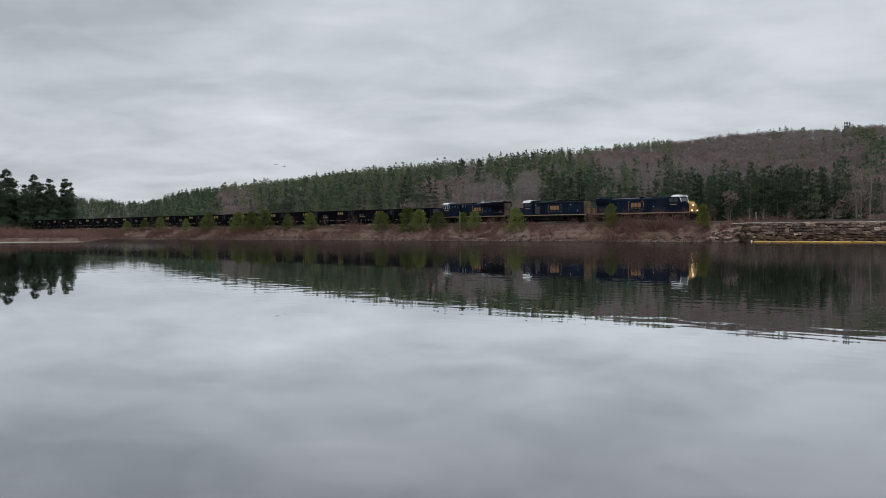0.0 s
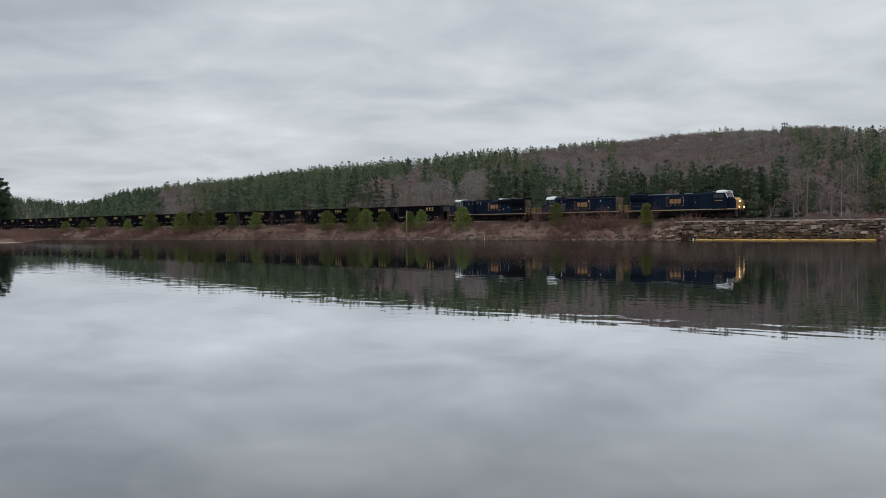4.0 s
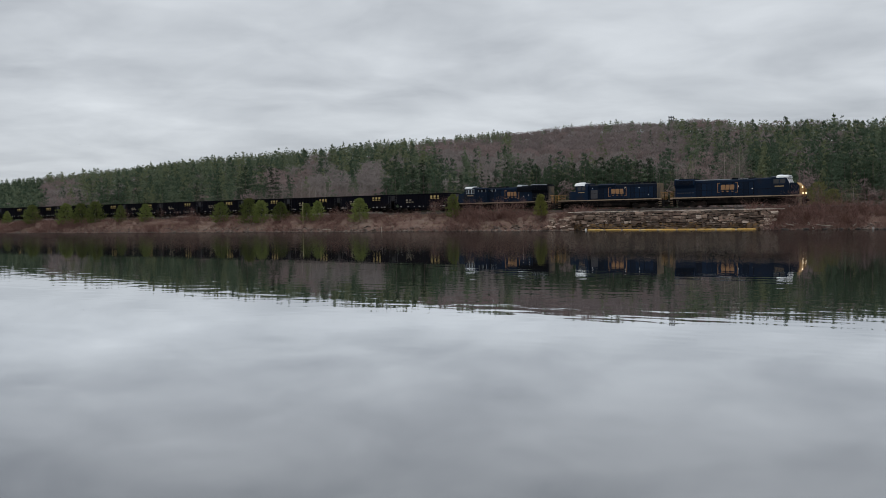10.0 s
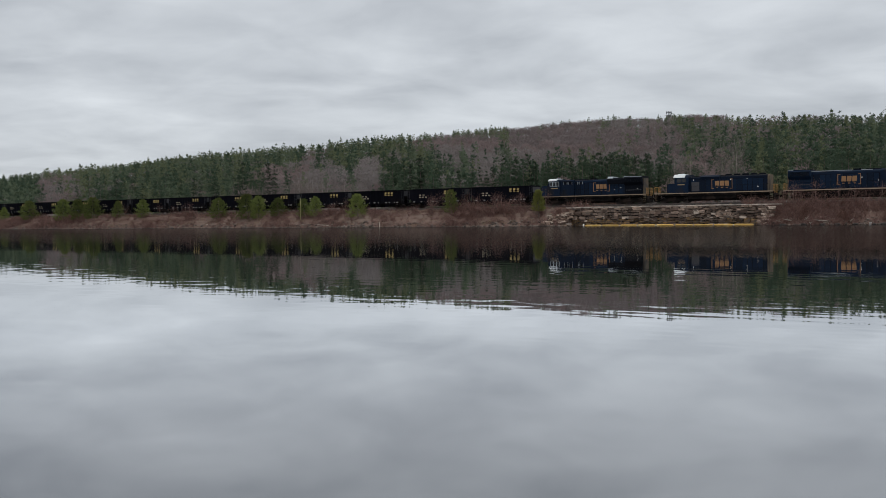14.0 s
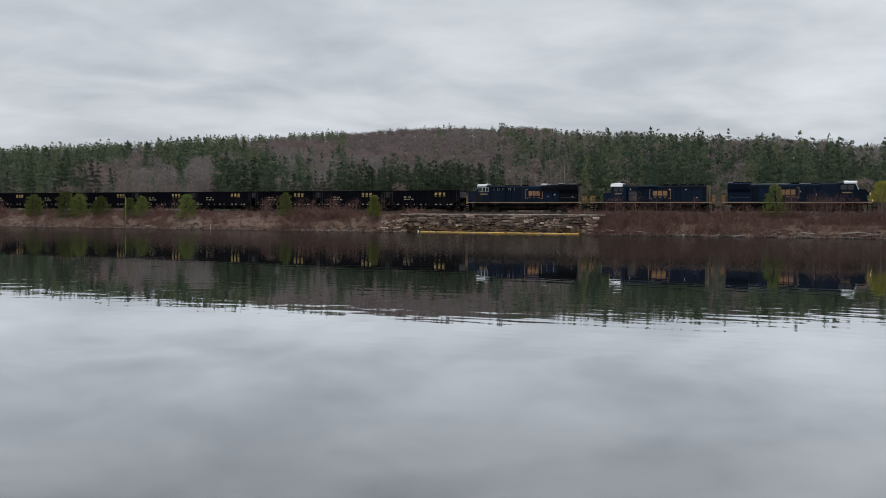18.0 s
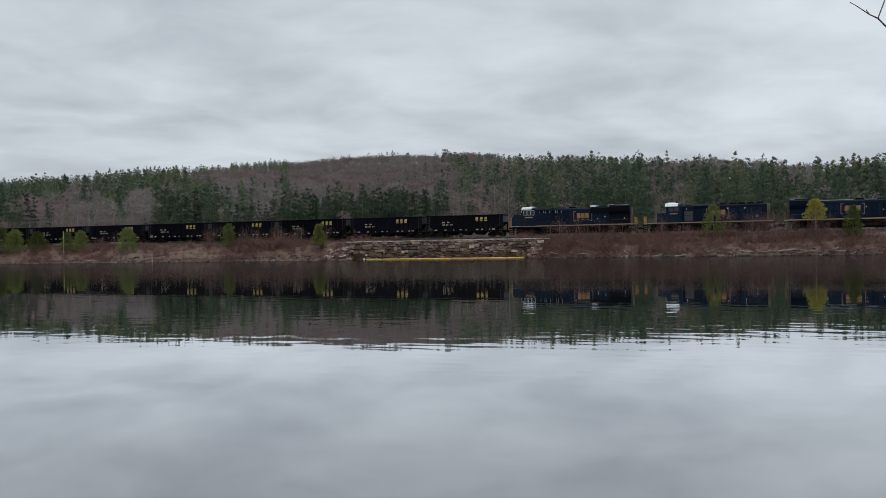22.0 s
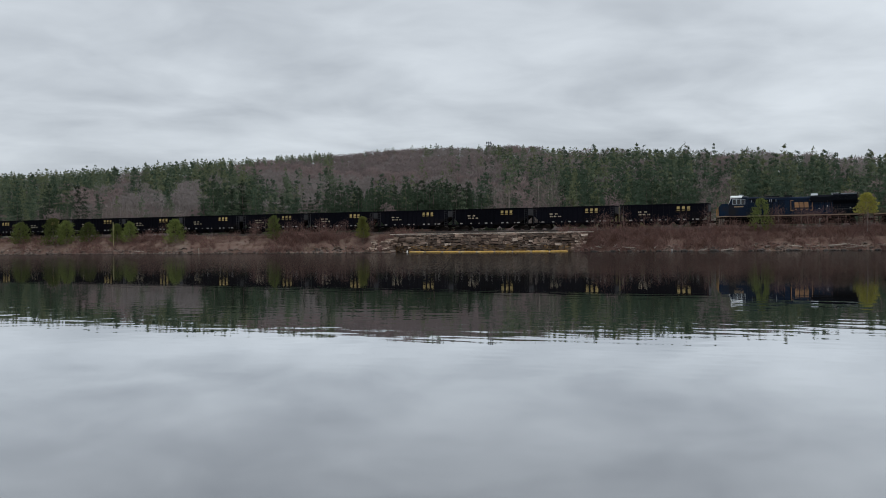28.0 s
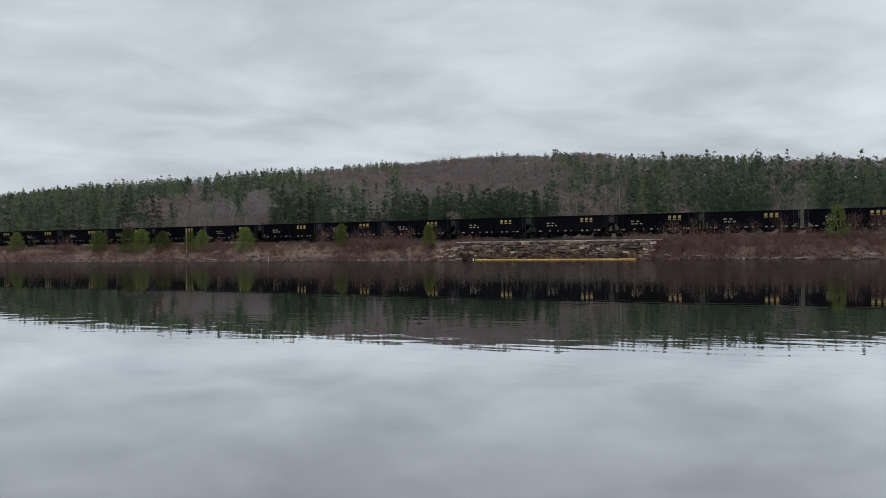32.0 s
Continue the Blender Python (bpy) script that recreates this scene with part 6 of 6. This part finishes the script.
marker("marker_post", -134.4, -7.0, 4.6, 0.075, M_POST, "tall thin yellow marker post on the embankment", "post")
marker("track_marker", -72.8, 3.6, 1.9, 0.09, M_MARKW, "white-painted marker post beside the track", "post")
marker("signal_post", -35.5, -5.0, 0.7, 0.06, M_MARKW, "short white marker on the bank", "post")
marker("water_marker", -23.0, -10.0, 0.3, 0.14, M_MARKW, "small white marker post standing in the shallows", "post", -0.05)
marker("water_stake", -110.5, -10.2, 1.0, 0.07, M_DRIFT, "pale stake standing in the shallows", "stake", -0.1)

# pale sand bar off the wooded point
g = Geo().prism("y", [(-46, -0.3), (42, -0.3), (40, 0.05), (28, 0.12), (-30, 0.12), (-44, 0.05)], -2.2, 2.2)
bar = part("sand_bar", g, M_SAND)
ax, ay = 206 * math.sin(radians(-32.8)), 206 * math.cos(radians(-32.8))
bar.matrix_basis = pose(ax, ay, 0, 0, 0, 26)
tagged(bar, "low pale sand bar at the edge of the water", "sand bar", kind="structure")


def build_tower():
    az, d = 23.98, 860.0
    x, y = d * math.sin(radians(az)), d * math.cos(radians(az))
    top = 1.6 + d * 178 / 1606
    base = float(ground_z(*[np.array(v) for v in sn_of(x, y)]))
    root = new("radio_tower")
    h = top - base
    g = Geo()
    for k in range(3):
        a = 2.094 * k
        g.rod((1.0 * math.cos(a), 1.0 * math.sin(a), 0), (0.45 * math.cos(a), 0.45 * math.sin(a), h), 0.12, 0.10, 5)
    for i in range(12):
        z = h * i / 12
        for k in range(3):
            a, b = 2.094 * k, 2.094 * (k + 1)
            r0, r1 = 1.0 - 0.55 * i / 12, 1.0 - 0.55 * (i + 1) / 12
            g.rod((r0 * math.cos(a), r0 * math.sin(a), z), (r1 * math.cos(b), r1 * math.sin(b), z + h / 12), 0.06, 0.06, 4)
    part("mast", g, M_TOWER, root)
    for z, r in ((h - 1.4, 2.3), (h - 4.2, 1.9)):
        plat = part("antenna_platform", Geo().rod((0, 0, z), (0, 0, z + 0.25), r, r, 10), M_TOWER, root)
        for k in range(6):
            a = 1.047 * k
            part("antenna_panel", Geo().box(r * math.cos(a) - 0.3, r * math.cos(a) + 0.3, r * math.sin(a) - 0.3, r * math.sin(a) + 0.3, z - 0.8, z + 1.2), M_TOWER, plat)
    root.matrix_basis = pose(x, y, base)
    tagged(root, "grey lattice radio tower with antenna platforms on the ridge", "tower")


build_tower()


def view(az, slope, d):
    """A place d metres out from the near shore, at that azimuth and slope."""
    return Vector((d * math.sin(radians(az)), d * math.cos(radians(az)), EYE[2] + d * slope))


def build_near_branch():
    root = new("overhanging_branch")
    g = Geo()
    d = 2.6
    P = [view(a, e / 1606, d + q) for a, e, q in ((54.5, 262, 0.5), (52.2, 296, 0.2), (50.56, 322, 0), (49.55, 358, -0.05), (49.1, 366, -0.06), (48.4, 383, -0.1), (48.1, 389, -0.1))]
    r = [0.004, 0.0033, 0.0026, 0.0019, 0.0014, 0.0011, 0.0008]
    for i in range(6):
        g.rod(P[i], P[i + 1], r[i], r[i + 1], 7)
    for a, b, c in ((P[3], view(50.0, 392 / 1606, d), view(50.7, 418 / 1606, d + 0.05)), (P[2], view(50.3, 318 / 1606, d), view(50.0, 312 / 1606, d)), (P[4], view(49.0, 371 / 1606, d), view(48.95, 374 / 1606, d))):
        g.rod(a, b, 0.0018, 0.0014, 6).rod(b, c, 0.0014, 0.001, 6)
    part("limb", g, M_BARK, root)
    # buds at the end of a lower twig
    g = Geo().rod(view(55, 146 / 1606, d + 0.3), view(50.9, 156 / 1606, d), 0.004, 0.0028, 7)
    tw = part("bud_twig", g, M_BARK, root)
    rg = np.random.default_rng(2)
    for k in range(22):
        c = view(50.62 + 0.055 * k + rg.normal() * 0.05, (155 + rg.normal() * 6) / 1606, d + rg.normal() * 0.015)
        e = c + Vector((-0.008, 0.007, rg.normal() * 0.005))
        part("bud", Geo().rod(c, (c + e) / 2, 0.003, 0.005, 7).rod((c + e) / 2, e, 0.005, 0.0015, 7), M_BUD, tw, "reddish bud")
    tagged(root, "bare budding tree branch reaching over the near shore", "branch")


build_near_branch()

BIRDS = []


def build_birds():
    for i, (a, e, d) in enumerate(((-10.4, 120, 190), (-9.9, 117, 194))):
        root = new("bird")
        part("body", Geo().rod((-0.25, 0, 0), (0.1, 0, 0), 0.03, 0.08, 7).rod((0.1, 0, 0), (0.27, 0, 0.02), 0.08, 0.02, 7), M_BIRD, root)
        for sgn in (-1, 1):
            part("wing", Geo().prism("x", [(0, 0), (sgn * 0.3, 0.10), (sgn * 0.62, 0.04), (sgn * 0.3, 0.14), (0, 0.05)], -0.08, 0.09), M_BIRD, root)
        tagged(root, "small dark bird flying over the water", "bird", "birds")
        BIRDS.append((root, a, e, d))


build_birds()


def fly():
    for root, a, e, d in BIRDS:
        walk(root, [(t, Matrix.Translation(view(a - 0.15 * t, (e + 1.5 * t) / 1606, d + 70 * t)) @ pose(0, 0, 0, 0, 0, 100) @ Matrix.Scale(0.4, 4)) for t in (0, 8, 16, 24, 32)])


motions()
